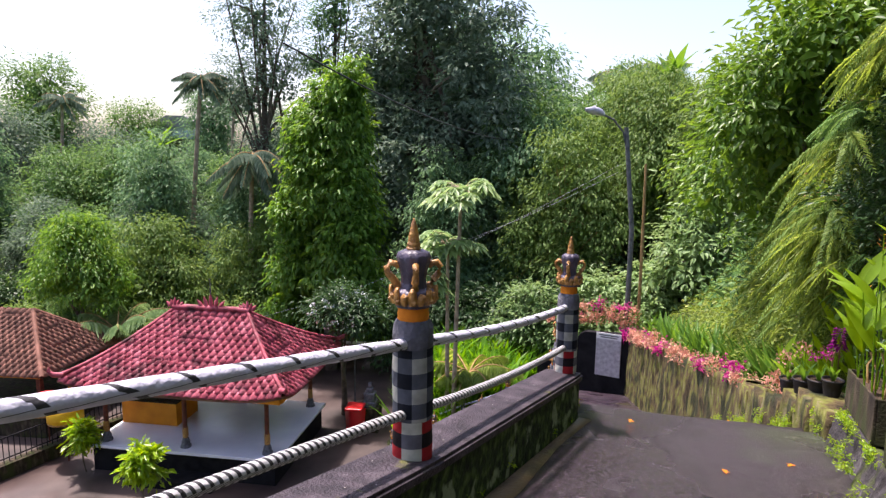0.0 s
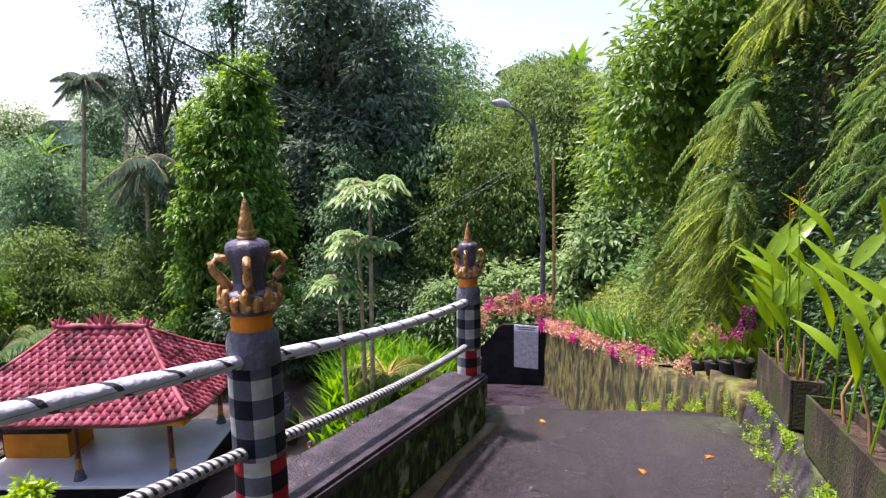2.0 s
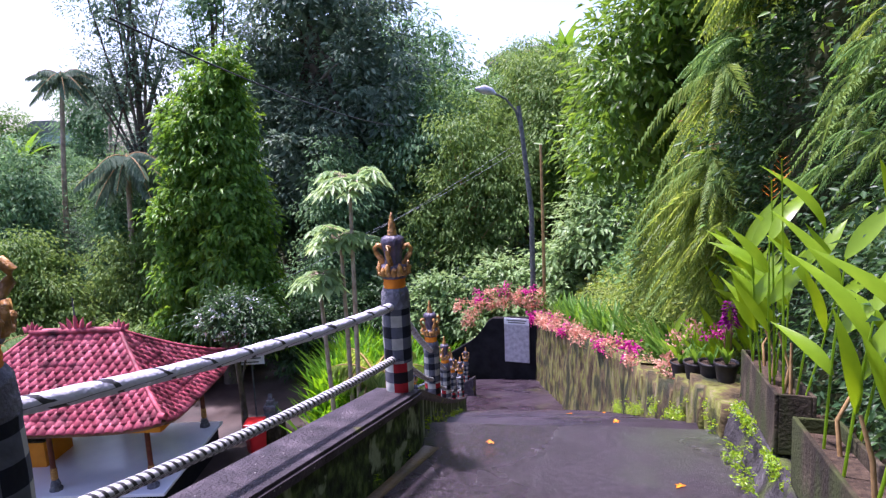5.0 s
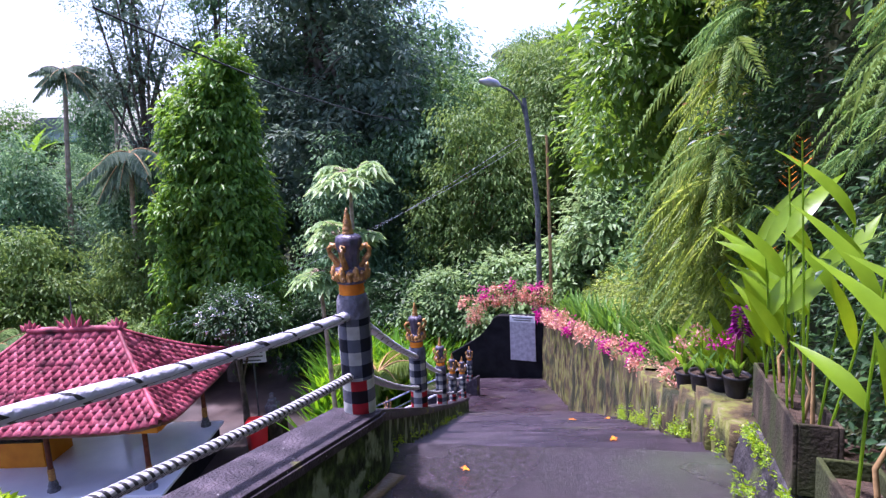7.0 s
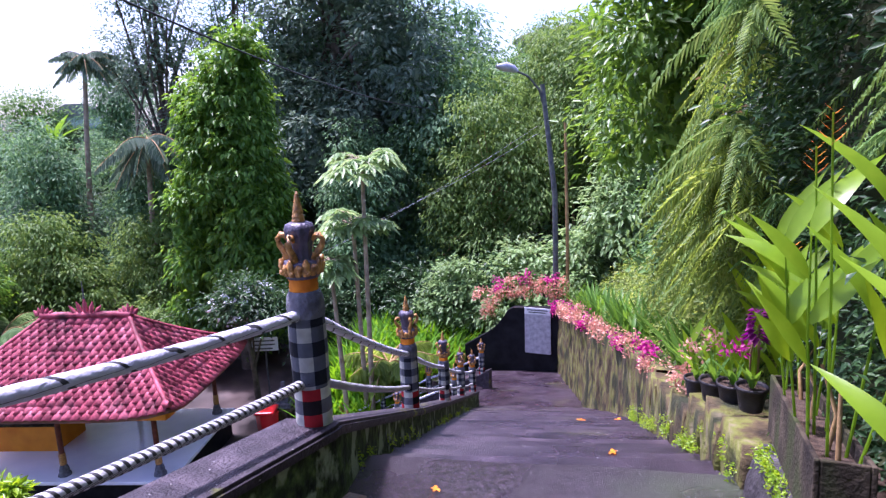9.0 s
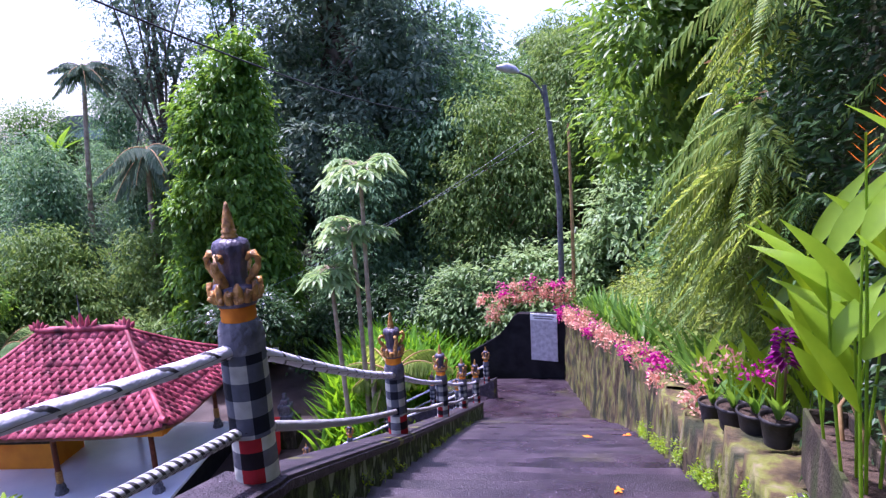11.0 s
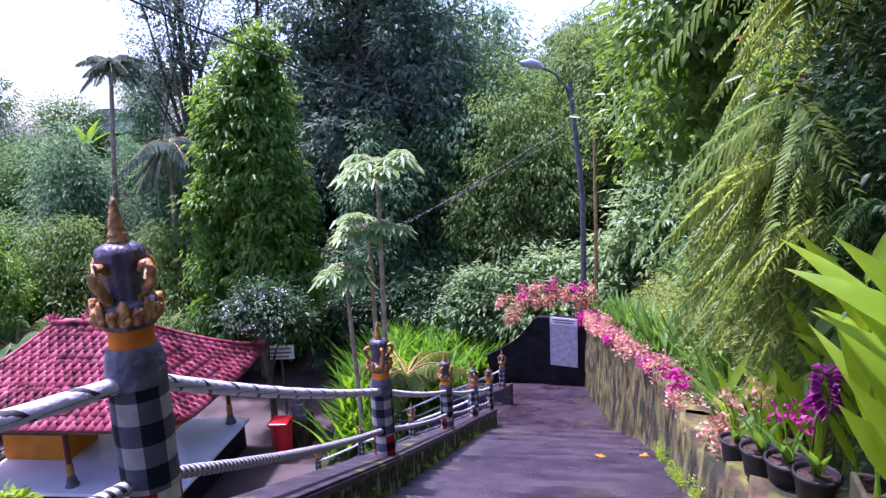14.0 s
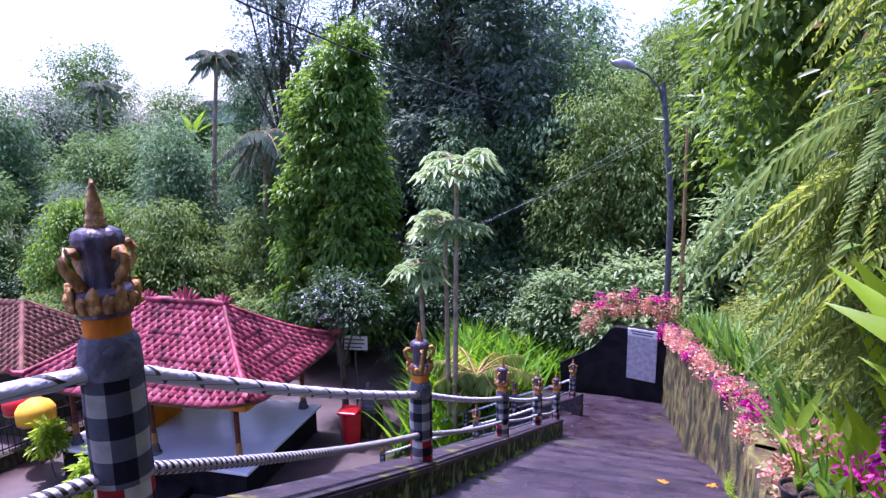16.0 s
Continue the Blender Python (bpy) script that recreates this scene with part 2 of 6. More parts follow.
M_CHECKRED = cloth_mat("red_black_check", (0.50, 0.50, 0.44), (0.33, 0.018, 0.022), (0.015, 0.010, 0.012), cross=(0.13, 0.13, 0.15))
M_RAILTOP = spiral_mat("white_wound_cloth", (0.50, 0.50, 0.60), (0.02, 0.02, 0.025), 0.13)
M_RAILLOW = spiral_mat("fine_wound_cloth", (0.46, 0.46, 0.48), (0.018, 0.018, 0.022), 0.45)
M_TILE = ramp_mat("red_roof_tile", [(0.3, (0.15, 0.020, 0.032)), (0.5, (0.36, 0.062, 0.090)), (0.72, (0.54, 0.15, 0.19))], 1.8, 0.6, 0.7, 30, second=((0.05, 0.010, 0.014), 1.3, 0.52, 0.70))
M_TILEOLD = ramp_mat("brown_roof_tile", [(0.3, (0.10, 0.045, 0.032)), (0.7, (0.26, 0.12, 0.085))], 2.0, 0.8, 0.5, 30)
# Pale floor with some of the sky's reflection put into its bluish white.
M_WHITEFLOOR = ramp_mat("pale_terrazzo_sky_sheen", [(0.3, (0.70, 0.71, 0.80)), (0.7, (0.80, 0.81, 0.88))], 1.2, 0.15, 0.05, 20, spec=0.5)
M_ORANGE = ramp_mat("orange_paint", [(0.3, (0.62, 0.20, 0.012)), (0.7, (0.78, 0.30, 0.02))], 2.0, 0.6, 0.1, 20)
M_WOODRED = ramp_mat("red_brown_wood", [(0.3, (0.07, 0.018, 0.012)), (0.7, (0.18, 0.05, 0.03))], 8.0, 0.6, 0.2, 30)
M_RED = ramp_mat("red_plastic", [(0.3, (0.50, 0.012, 0.015)), (0.7, (0.66, 0.025, 0.025))], 2.0, 0.35, 0.05, 20, spec=0.5)
M_WHITE = ramp_mat("white_paint", [(0.3, (0.62, 0.64, 0.68)), (0.7, (0.80, 0.81, 0.83))], 3.0, 0.5, 0.1, 20)
M_ALU = ramp_mat("dull_aluminium", [(0.3, (0.30, 0.30, 0.35)), (0.7, (0.52, 0.52, 0.58))], 7.0, 0.42, 0.1, 30, metallic=0.35)
M_STEEL = ramp_mat("galvanised_pole", [(0.3, (0.05, 0.055, 0.06)), (0.7, (0.13, 0.14, 0.14))], 6.0, 0.6, 0.2, 30)
M_BAMBOO = ramp_mat("dry_bamboo", [(0.3, (0.22, 0.13, 0.05)), (0.7, (0.40, 0.26, 0.11))], 5.0, 0.6, 0.2, 30)
M_BARK = ramp_mat("grey_bark", [(0.3, (0.045, 0.035, 0.025)), (0.7, (0.17, 0.14, 0.11))], 3.0, 0.9, 0.9, 14)
M_PALEBARK = ramp_mat("pale_bark", [(0.3, (0.20, 0.15, 0.10)), (0.7, (0.42, 0.34, 0.24))], 4.0, 0.8, 0.6, 20)
M_SOIL = ramp_mat("leaf_litter_soil", [(0.3, (0.020, 0.024, 0.010)), (0.5, (0.035, 0.045, 0.014)), (0.75, (0.07, 0.075, 0.025))], 1.2, 0.95, 0.8, 9)
# Brown paving darkened further: the trees' shade is put into its colour.
M_COURT = ramp_mat("wet_shaded_paving", [(0.3, (0.026, 0.018, 0.017)), (0.7, (0.085, 0.058, 0.052))], 0.7, 0.45, 0.2, 12, spec=0.5, wet=(0.28, 0.7, 0.3))
M_POT = ramp_mat("black_plastic_pot", [(0.3, (0.012, 0.011, 0.011)), (0.7, (0.04, 0.036, 0.036))], 9.0, 0.5, 0.2, 40)
M_CABLE = ramp_mat("cable_black", [(0.3, (0.012, 0.012, 0.012)), (0.7, (0.03, 0.03, 0.03))], 9.0, 0.6, 0.0, 40)
M_YELLOW = ramp_mat("yellow_cloth", [(0.3, (0.75, 0.38, 0.015)), (0.7, (0.85, 0.50, 0.03))], 4.0, 0.7, 0.2, 20)
M_TEAL = ramp_mat("teal_sheet", [(0.3, (0.10, 0.30, 0.36)), (0.7, (0.18, 0.42, 0.48))], 1.0, 0.6, 0.1, 20)
M_GREYROOF = ramp_mat("grey_tin_roof", [(0.3, (0.18, 0.17, 0.19)), (0.7, (0.32, 0.31, 0.33))], 1.0, 0.6, 0.1, 20)

L_BRIGHT = leaf_mat("leaf_bright", (0.030, 0.092, 0.018), (0.100, 0.225, 0.032), (0.270, 0.410, 0.058), 0.40, 0.40, wide=1.6)
# Blue raised in L_DARK and L_GREY: distance haze put into the leaf colour.
L_DARK = leaf_mat("leaf_dark_hazed", (0.030, 0.082, 0.046), (0.125, 0.240, 0.110), (0.30, 0.44, 0.19), 0.46, 0.34, wide=0.35, spec=0.14)
L_MID = leaf_mat("leaf_mid", (0.030, 0.085, 0.030), (0.105, 0.215, 0.060), (0.260, 0.390, 0.115), 0.45, 0.28, wide=0.25, spec=0.14)
L_EDGE = leaf_mat("leaf_edge", (0.025, 0.075, 0.014), (0.095, 0.200, 0.030), (0.250, 0.380, 0.060), 0.38, 0.36, wide=0.8, spec=0.25)
L_GREY = leaf_mat("leaf_grey_hazed", (0.045, 0.085, 0.062), (0.125, 0.190, 0.125), (0.29, 0.35, 0.24), 0.48, 0.30, wide=0.3, spec=0.16)
L_OLIVE = leaf_mat("leaf_olive", (0.048, 0.105, 0.028), (0.125, 0.215, 0.055), (0.265, 0.350, 0.110), 0.45, 0.36, spec=0.15)
L_YELLOW = leaf_mat("leaf_yellow_green", (0.07, 0.17, 0.008), (0.20, 0.35, 0.016), (0.42, 0.54, 0.045), 0.30, 0.52, wide=11, spec=0.45)
L_LUSH = leaf_mat("leaf_lush", (0.045, 0.15, 0.010), (0.12, 0.30, 0.018), (0.26, 0.46, 0.04), 0.4, 0.45, wide=0.6)
L_FERN = leaf_mat("leaf_fern", (0.039, 0.089, 0.018), (0.168, 0.252, 0.046), (0.426, 0.452, 0.143), 0.45, 0.45, wide=0.9)
L_PALE = leaf_mat("leaf_pale", (0.088, 0.168, 0.065), (0.188, 0.300, 0.117), (0.350, 0.456, 0.221), 0.4, 0.35)
L_DRY = leaf_mat("leaf_dry", (0.14, 0.10, 0.04), (0.25, 0.19, 0.08), (0.38, 0.32, 0.16), 0.6, 0.25)
L_PEACH = leaf_mat("petal_peach", (0.36, 0.15, 0.10), (0.58, 0.33, 0.23), (0.78, 0.60, 0.45), 0.5, 0.35, wide=2.5)
L_PINK = leaf_mat("petal_magenta", (0.22, 0.016, 0.09), (0.46, 0.04, 0.20), (0.70, 0.22, 0.36), 0.5, 0.4, wide=1.5)
L_PURPLE = leaf_mat("petal_purple", (0.06, 0.006, 0.05), (0.15, 0.014, 0.10), (0.30, 0.04, 0.20), 0.45, 0.3, wide=3.0)
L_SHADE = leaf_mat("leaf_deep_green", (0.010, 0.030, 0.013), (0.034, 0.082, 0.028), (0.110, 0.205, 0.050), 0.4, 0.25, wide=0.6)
L_ORANGE = leaf_mat("petal_orange", (0.60, 0.12, 0.01), (0.80, 0.26, 0.015), (0.85, 0.42, 0.03), 0.45, 0.3, wide=3.0)


# ---- builders ----
RNG = np.random.default_rng(7)


def mesh_np(name, verts, faces, mat=None, uvs=None, smooth=False):
    """A mesh from arrays; faces all of one size."""
    verts, faces = np.asarray(verts, np.float32), np.asarray(faces, np.int32)
    me = bpy.data.meshes.new(name)
    k = faces.shape[1]
    me.vertices.add(len(verts))
    me.vertices.foreach_set("co", verts.ravel())
    me.loops.add(faces.size)
    me.loops.foreach_set("vertex_index", faces.ravel())
    me.polygons.add(len(faces))
    me.polygons.foreach_set("loop_start", np.arange(0, faces.size, k, dtype=np.int32))
    if smooth:
        me.polygons.foreach_set("use_smooth", np.ones(len(faces), dtype=bool))
    if uvs is not None:
        layer = me.uv_layers.new(name="UVMap")
        layer.data.foreach_set("uv", np.asarray(uvs, np.float32)[faces.ravel()].ravel())
    me.update(calc_edges=True)
    if mat:
        me.materials.append(mat)
    return me


def bm_mesh(name, bm, mat=None, smooth=False):
    me = bpy.data.meshes.new(name)
    bmesh.ops.recalc_face_normals(bm, faces=bm.faces)
    bm.to_mesh(me)
    bm.free()
    if mat:
        me.materials.append(mat)
    if smooth:
        me.polygons.foreach_set("use_smooth", [True] * len(me.polygons))
    return me


def put(name, me, parent=None, m=None, label=""):
    ob = new(name, me)
    if parent:
        ob.parent = parent
    if m is not None:
        ob.matrix_basis = m
    return tagged(ob, label)


def thing(name, m, label, category, group="", kind=""):
    ob = new(name)
    ob.empty_display_size = 0.1
    ob.matrix_basis = m
    return tagged(ob, label, category, group, kind)


def box_bm(bm, x0, x1, y0, y1, z0, z1, bevel=0.0):
    r = bmesh.ops.create_cube(bm, size=1.0, matrix=Matrix.Translation(((x0 + x1) / 2, (y0 + y1) / 2, (z0 + z1) / 2)) @ Matrix.Diagonal((x1 - x0, y1 - y0, z1 - z0, 1)))
    if bevel:
        edges = {e for v in r["verts"] for e in v.link_edges}
        bmesh.ops.bevel(bm, geom=list(edges), offset=bevel, segments=2, affect="EDGES", profile=0.5)
    return bm


def box(name, x0, x1, y0, y1, z0, z1, mat, bevel=0.0):
    return bm_mesh(name, box_bm(bmesh.new(), x0, x1, y0, y1, z0, z1, bevel), mat)


def prism(name, outline, z0, z1, mat):
    """A flat outline of (x, y) raised from z0 to z1."""
    n = len(outline)
    bm = bmesh.new()
    lo = [bm.verts.new((x, y, z0)) for x, y in outline]
    hi = [bm.verts.new((x, y, z1)) for x, y in outline]
    bm.faces.new(lo)
    bm.faces.new(hi)
    for i in range(n):
        bm.faces.new((lo[i], lo[(i + 1) % n], hi[(i + 1) % n], hi[i]))
    return bm_mesh(name, bm, mat)


def lathe(name, profile, mat, n=24, lobes=0, depth=0.0, u_rep=1.0, v_rep=1.0, rough=0.0, seed=0):
    """Turned round z from (radius, height) pairs; lobes flute it."""
    rng = np.random.default_rng(seed)
    prof = np.array(profile, float)
    a = np.linspace(0, 2 * math.pi, n + 1)
    flute = 1 + depth * np.abs(np.cos(a * lobes / 2)) if lobes else np.ones_like(a)
    rad = prof[:, :1] * flute[None] * (1 + rough * (rng.random((len(prof), n + 1)) - 0.5))
    rad[:, -1] = rad[:, 0]
    v = np.stack([rad * np.cos(a), rad * np.sin(a), np.repeat(prof[:, 1:], n + 1, 1)], -1).reshape(-1, 3)
    uv = np.stack(np.broadcast_arrays(a[None] / (2 * math.pi) * u_rep, prof[:, 1:] * v_rep), -1).reshape(-1, 2)
    i, j = np.meshgrid(np.arange(len(prof) - 1), np.arange(n), indexing="ij")
    q = (i * (n + 1) + j).ravel()
    return mesh_np(name, v, np.stack([q, q + 1, q + n + 2, q + n + 1], 1), mat, uv, True)


def tube(path, radii, n=8):
    """Rings round a path; gives points and quads."""
    p = np.asarray(path, float)
    r = np.broadcast_to(np.asarray(radii, float), (len(p),))
    d = np.gradient(p, axis=0)
    d /= np.linalg.norm(d, axis=1, keepdims=True) + 1e-9
    ref = np.where(np.abs(d[:, 2:3]) > 0.9, [[1.0, 0, 0]], [[0, 0, 1.0]])
    s = np.cross(d, ref)
    s /= np.linalg.norm(s, axis=1, keepdims=True) + 1e-9
    t = np.cross(s, d)
    a = np.linspace(0, 2 * math.pi, n, endpoint=False)
    v = p[:, None] + r[:, None, None] * (np.cos(a)[None, :, None] * s[:, None] + np.sin(a)[None, :, None] * t[:, None])
    i, j = np.meshgrid(np.arange(len(p) - 1), np.arange(n), indexing="ij")
    q = np.stack([i * n + j, i * n + (j + 1) % n, (i + 1) * n + (j + 1) % n, (i + 1) * n + j], -1).reshape(-1, 4)
    return v.reshape(-1, 3), q


def tubes_mesh(name, items, mat, n=8):
    vs, fs, k = [], [], 0
    for path, radii in items:
        v, f = tube(path, radii, n)
        vs.append(v)
        fs.append(f + k)
        k += len(v)
    return mesh_np(name, np.concatenate(vs), np.concatenate(fs), mat, smooth=True)


def unit(a):
    return a / (np.linalg.norm(a, axis=-1, keepdims=True) + 1e-9)


def leaf_arrays(P, D, N, L, W, droop=0.15, fold=0.2):
    """Folded four-point blades: base, two sides, tip."""
    D = unit(D)
    S = unit(np.cross(D, N))
    N = np.cross(S, D)
    L, W = np.broadcast_to(L, (len(P),))[:, None], np.broadcast_to(W, (len(P),))[:, None]
    mid = P + D * L * 0.42
    v = np.stack([P, mid + S * W / 2 + N * W * fold, P + D * L - N * L * droop, mid - S * W / 2 + N * W * fold], 1).reshape(-1, 3)
    b = np.arange(len(P))[:, None] * 4
    return v, np.concatenate([b + [[0, 1, 2]], b + [[0, 2, 3]]])


def strap_arrays(base, D, N, L, W, bend=0.5, seg=6, tip=0.5):
    """One long bending blade: two rows of quads folded at the midrib."""
    t = np.linspace(0, 1, seg + 1)
    D, N = unit(np.asarray(D, float)), np.asarray(N, float)
    S = unit(np.cross(D, N))
    N = np.cross(S, D)
    mid = base + D * (L * t)[:, None] - N * (bend * L * t ** 2)[:, None]
    wid = W / 2 * np.clip(np.sin(math.pi * np.clip(t * (1 - 0.04) + 0.04, 0, 1) ** tip), 0.02, 1)
    up = N * (wid * 0.25)[:, None]
    v = np.concatenate([mid + S * wid[:, None] + up, mid, mid - S * wid[:, None] + up])
    n = seg + 1
    i = np.arange(seg)
    f = np.concatenate([np.stack([i, i + 1, n + i + 1, n + i], 1), np.stack([n + i, n + i + 1, 2 * n + i + 1, 2 * n + i], 1)])
    return v, f


def joined(parts):
    vs, fs, k = [], [], 0
    for v, f in parts:
        vs.append(v)
        fs.append(f + k)
        k += len(v)
    return np.concatenate(vs), np.concatenate(fs)


def crown(rng, blobs, clumps, per, spread, size, flat=0.5, hang=0.3):
    """Leaves in clumps over the outer part of ellipsoids (centre, radii)."""
    vol = np.array([np.prod(r) ** (2 / 3) for _, r in blobs])
    which = rng.choice(len(blobs), clumps, p=vol / vol.sum())
    c = np.array([b[0] for b in blobs], float)[which]
    r = np.array([b[1] for b in blobs], float)[which]
    d = unit(rng.normal(size=(clumps, 3)))
    d[:, 2] = np.where(d[:, 2] < -0.6, -d[:, 2], d[:, 2])
    cen = c + d * r * rng.uniform(0.55, 1.08, (clumps, 1))
    sp = spread * rng.uniform(0.6, 1.4, (clumps, 1, 1))
    off = rng.normal(size=(clumps, per, 3)) * sp * [1, 1, 0.55]
    P = (cen[:, None] + off).reshape(-1, 3)
    out = np.repeat(d, per, 0)
    D = unit(unit(off.reshape(-1, 3)) * 0.75 + out * 0.35 + rng.normal(size=P.shape) * 0.28 + [0, 0, -hang])
    N = unit(rng.normal(size=P.shape) * flat * 0.6 + [0, 0, 1.0] + out * 0.55)
    L = size * rng.uniform(0.6, 1.35, len(P))
    v, f = leaf_arrays(P, D, N, L, L * rng.uniform(0.34, 0.5, len(P)), droop=0.2)
    # the dense heart of the crown, larger leaves that shut out the light
    n = int(len(P) * 0.11)
    pick = rng.integers(0, clumps, n)
    Q = c[pick] + unit(rng.normal(size=(n, 3))) * r[pick] * rng.uniform(0.1, 0.72, (n, 1))
    Lq = size * rng.uniform(1.3, 2.3, n)
    inner = leaf_arrays(Q, rng.normal(size=(n, 3)) + [0, 0, -0.4], rng.normal(size=(n, 3)), Lq, Lq * 0.55, droop=0.2)
    return joined([(v, f), inner]), cen


def tree(name, at, label, blobs, mat, trunk_h, trunk_r, clumps=160, per=45, spread=0.5, size=0.3, bark=None, seed=1, limbs=10, hang=0.3, lean=(0, 0), group="trees of the wood", category="tree", shift=(0, 0)):
    """A tapered trunk with limbs that reach into a crown of leaf clumps; places are relative to the foot."""
    rng = np.random.default_rng(seed)
    ob = thing(name, Matrix.Translation(at), label, category, group)
    (v, f), cen = crown(rng, blobs, clumps, per, spread, size, hang=hang)
    put("crown", mesh_np("crown", v, f, mat), ob)
    t = np.linspace(0, 1, 9)[:, None]
    sway = np.concatenate([np.sin(t * 3 + seed) * 0.15, np.cos(t * 2.3 + seed) * 0.15], 1) * t
    path = np.concatenate([sway + np.array(lean) * t, t * trunk_h - 0.3], 1)
    put("trunk", tubes_mesh("trunk", [(path, trunk_r * (1 - 0.72 * t[:, 0]))], bark or M_BARK), ob)
    for k in rng.choice(len(cen), limbs, replace=False):
        a = path[rng.integers(4, 9)]
        u = np.linspace(0, 1, 5)[:, None]
        put("limb", tubes_mesh("limb", [(a + (cen[k] - a) * u + np.array([0, 0, 0.35]) * np.sin(u * math.pi), trunk_r * 0.32 * (1 - 0.75 * u[:, 0]))], bark or M_BARK, 6), ob)
    return ob


def turned(ob, at, spin, size):
    return copy_thing(ob, Matrix.Translation(at) @ Matrix.Rotation(spin, 4, "Z") @ Matrix.Diagonal((size, size, size, 1)))

# ---- the plan ----
from mathutils import noise
POSTS = [(0.0, -2.71, 0.48), (0.0, 0.0, 0.0), (0.0, 2.71, -0.385), (-0.975, 5.72, -1.79), (-2.176, 9.32, -3.43), (-3.42, 13.08, -5.11), (-4.01, 15.36, -6.04)]
COURT = -10.6
SKEW = 0.31      # the steps lie square to the stairs, which bear off to one side


def path_z(y):
    return -0.45 - 0.141 * y


def left_x(y):
    """Inner face of the parapet."""
    return 0.15 if y < 2.75 else 0.15 - 0.32 * (y - 2.75)


RIGHT = [(-8.0, 2.36), (1.3, 2.24), (3.0, 2.21), (3.9, 2.11), (5.4, 1.74), (10.4, 0.75), (13.4, -0.05), (18.3, -1.75), (23.5, -3.55), (24.5, -3.90)]
WALL_TOP = [(3.9, -0.64), (4.5, -0.76), (5.5, -1.14), (10.5, -2.69), (17.9, -4.50), (24.0, -6.05)]
BANK = [(3.45, -0.94), (5.5, -1.50), (10.5, -3.05), (17.9, -4.85), (24.0, -6.40)]


def right_x(y):
    return float(np.interp(y, [p[0] for p in RIGHT], [p[1] for p in RIGHT]))


CREST, RUN, RISE, STEPS = 3.70, 0.42, 0.175, 32      # along the stairs


def along_stairs(x, y):
    return y - SKEW * (x - 1.1)


def floor_z(x, y):
    """Height of the walked surface: path, stairs, landing."""
    s = along_stairs(x, y)
    if s < CREST:
        return path_z(y)
    end = CREST + RUN * STEPS
    if s < end:
        return path_z(CREST) - RISE * (s - CREST) / RUN
    return path_z(CREST) - RISE * STEPS - (s - end) * 0.25


def stair_z(y, left=False):
    return floor_z(left_x(y) if left else right_x(y), y)


def wall_top(y):
    """Top of the retaining wall beside the stairs."""
    return float(np.interp(y, [p[0] for p in WALL_TOP], [p[1] for p in WALL_TOP]))


def bank_z(y):
    """Foot of the overgrown bank."""
    return path_z(y) if y < 3.45 else float(np.interp(y, [p[0] for p in BANK], [p[1] for p in BANK]))


def cliff_foot(y):
    return right_x(y) + (1.05 if y < 6 else 1.3)


def land(x, y):
    """Height of the natural ground."""
    z = stair_z(min(max(y, -9), 24))
    xl = left_x(min(y, 23))
    if x < xl - 0.5:
        z = stair_z(min(max(y, -9), 24), True)
        dl = xl - 0.5 - x
        edge_x = -12.0 - 0.33 * (y - 18.0)
        if y > 17.7 and x > edge_x:
            return max(COURT + min(1.0, (y - 17.7) / 3.0) * min(1.0, (x - edge_x) / 0.9) * 1.35, z - 3.0 - 0.9 * dl if y < 21.5 else z - 0.9 - 0.8 * dl)
        return max(COURT - 0.12, z - 5.5 - 0.9 * dl)
    if x > cliff_foot(y) - 0.2:
        dr = x - cliff_foot(y) + 0.2
        steep = 7.0 if y < 9 else max(0.9, 7.0 - 0.75 * (y - 9))
        top = 5.6 if y < 8 else max(3.6, 5.6 - 0.2 * (y - 8))
        return bank_z(min(y, 24)) + 0.3 + min(dr * steep, top + dr * 0.15)
    return z - 0.45


def ground_z(x, y):
    near = land(x, min(y, 27.4))
    back = (y - 27) * 0.94 + (x + 8) * -0.18
    rise = max(0.0, back) * 0.20
    side = max(0.0, -x - 33) * 0.06
    hill = min(13.0, max(0.0, y - 26.5) * 1.05) * min(1.0, max(0.0, (x + 10) / 5))
    far = -11.87 + min(rise + side, 9.0) + hill
    if y < 27.5:
        return max(near, min(far, COURT + 14)) if x < -30 else near
    k = min(1.0, (y - 27.5) / 8)
    return max(far, near * (1 - k) + far * k)


# ground sheet, reaching the horizon
gx = np.concatenate([[-900, -500, -260, -150], np.arange(-110, -30, 5), np.arange(-30, 12, 0.6), np.arange(12, 60, 5), [100, 200, 400, 900]])
gy = np.concatenate([[-900, -400, -150, -60, -25], np.arange(-12, 40, 0.6), np.arange(40, 110, 5), [150, 260, 500, 900]])
GX, GY = np.meshgrid(gx, gy, indexing="ij")
GZ = np.array([[ground_z(float(x), float(y)) for y in gy] for x in gx])
GZ += np.where((np.abs(GX + 10) < 40) & (GZ > COURT + 0.5), np.sin(GX * 1.7) * np.cos(GY * 1.3) * 0.12, 0)
ii, jj = np.meshgrid(np.arange(len(gx) - 1), np.arange(len(gy) - 1), indexing="ij")
q0 = (ii * len(gy) + jj).ravel()
ground = put("ground", mesh_np("ground", np.stack([GX, GY, GZ], -1).reshape(-1, 3), np.stack([q0, q0 + len(gy), q0 + len(gy) + 1, q0 + 1], 1), M_SOIL, smooth=True))
tagged(ground, "dark leaf-strewn earth of the valley and slopes", "ground", kind="structure")

# courtyard paving, a slab a little above the ground
court = put("pavement", prism("pavement", [(-46, 2), (-10.4, 9.0), (-9.8, 16.0), (-11.4, 25.0), (-23, 29), (-46, 26)], COURT - 1.6, COURT, M_COURT))
tagged(court, "wet brown paved temple courtyard below the stairs", "pavement", kind="structure")

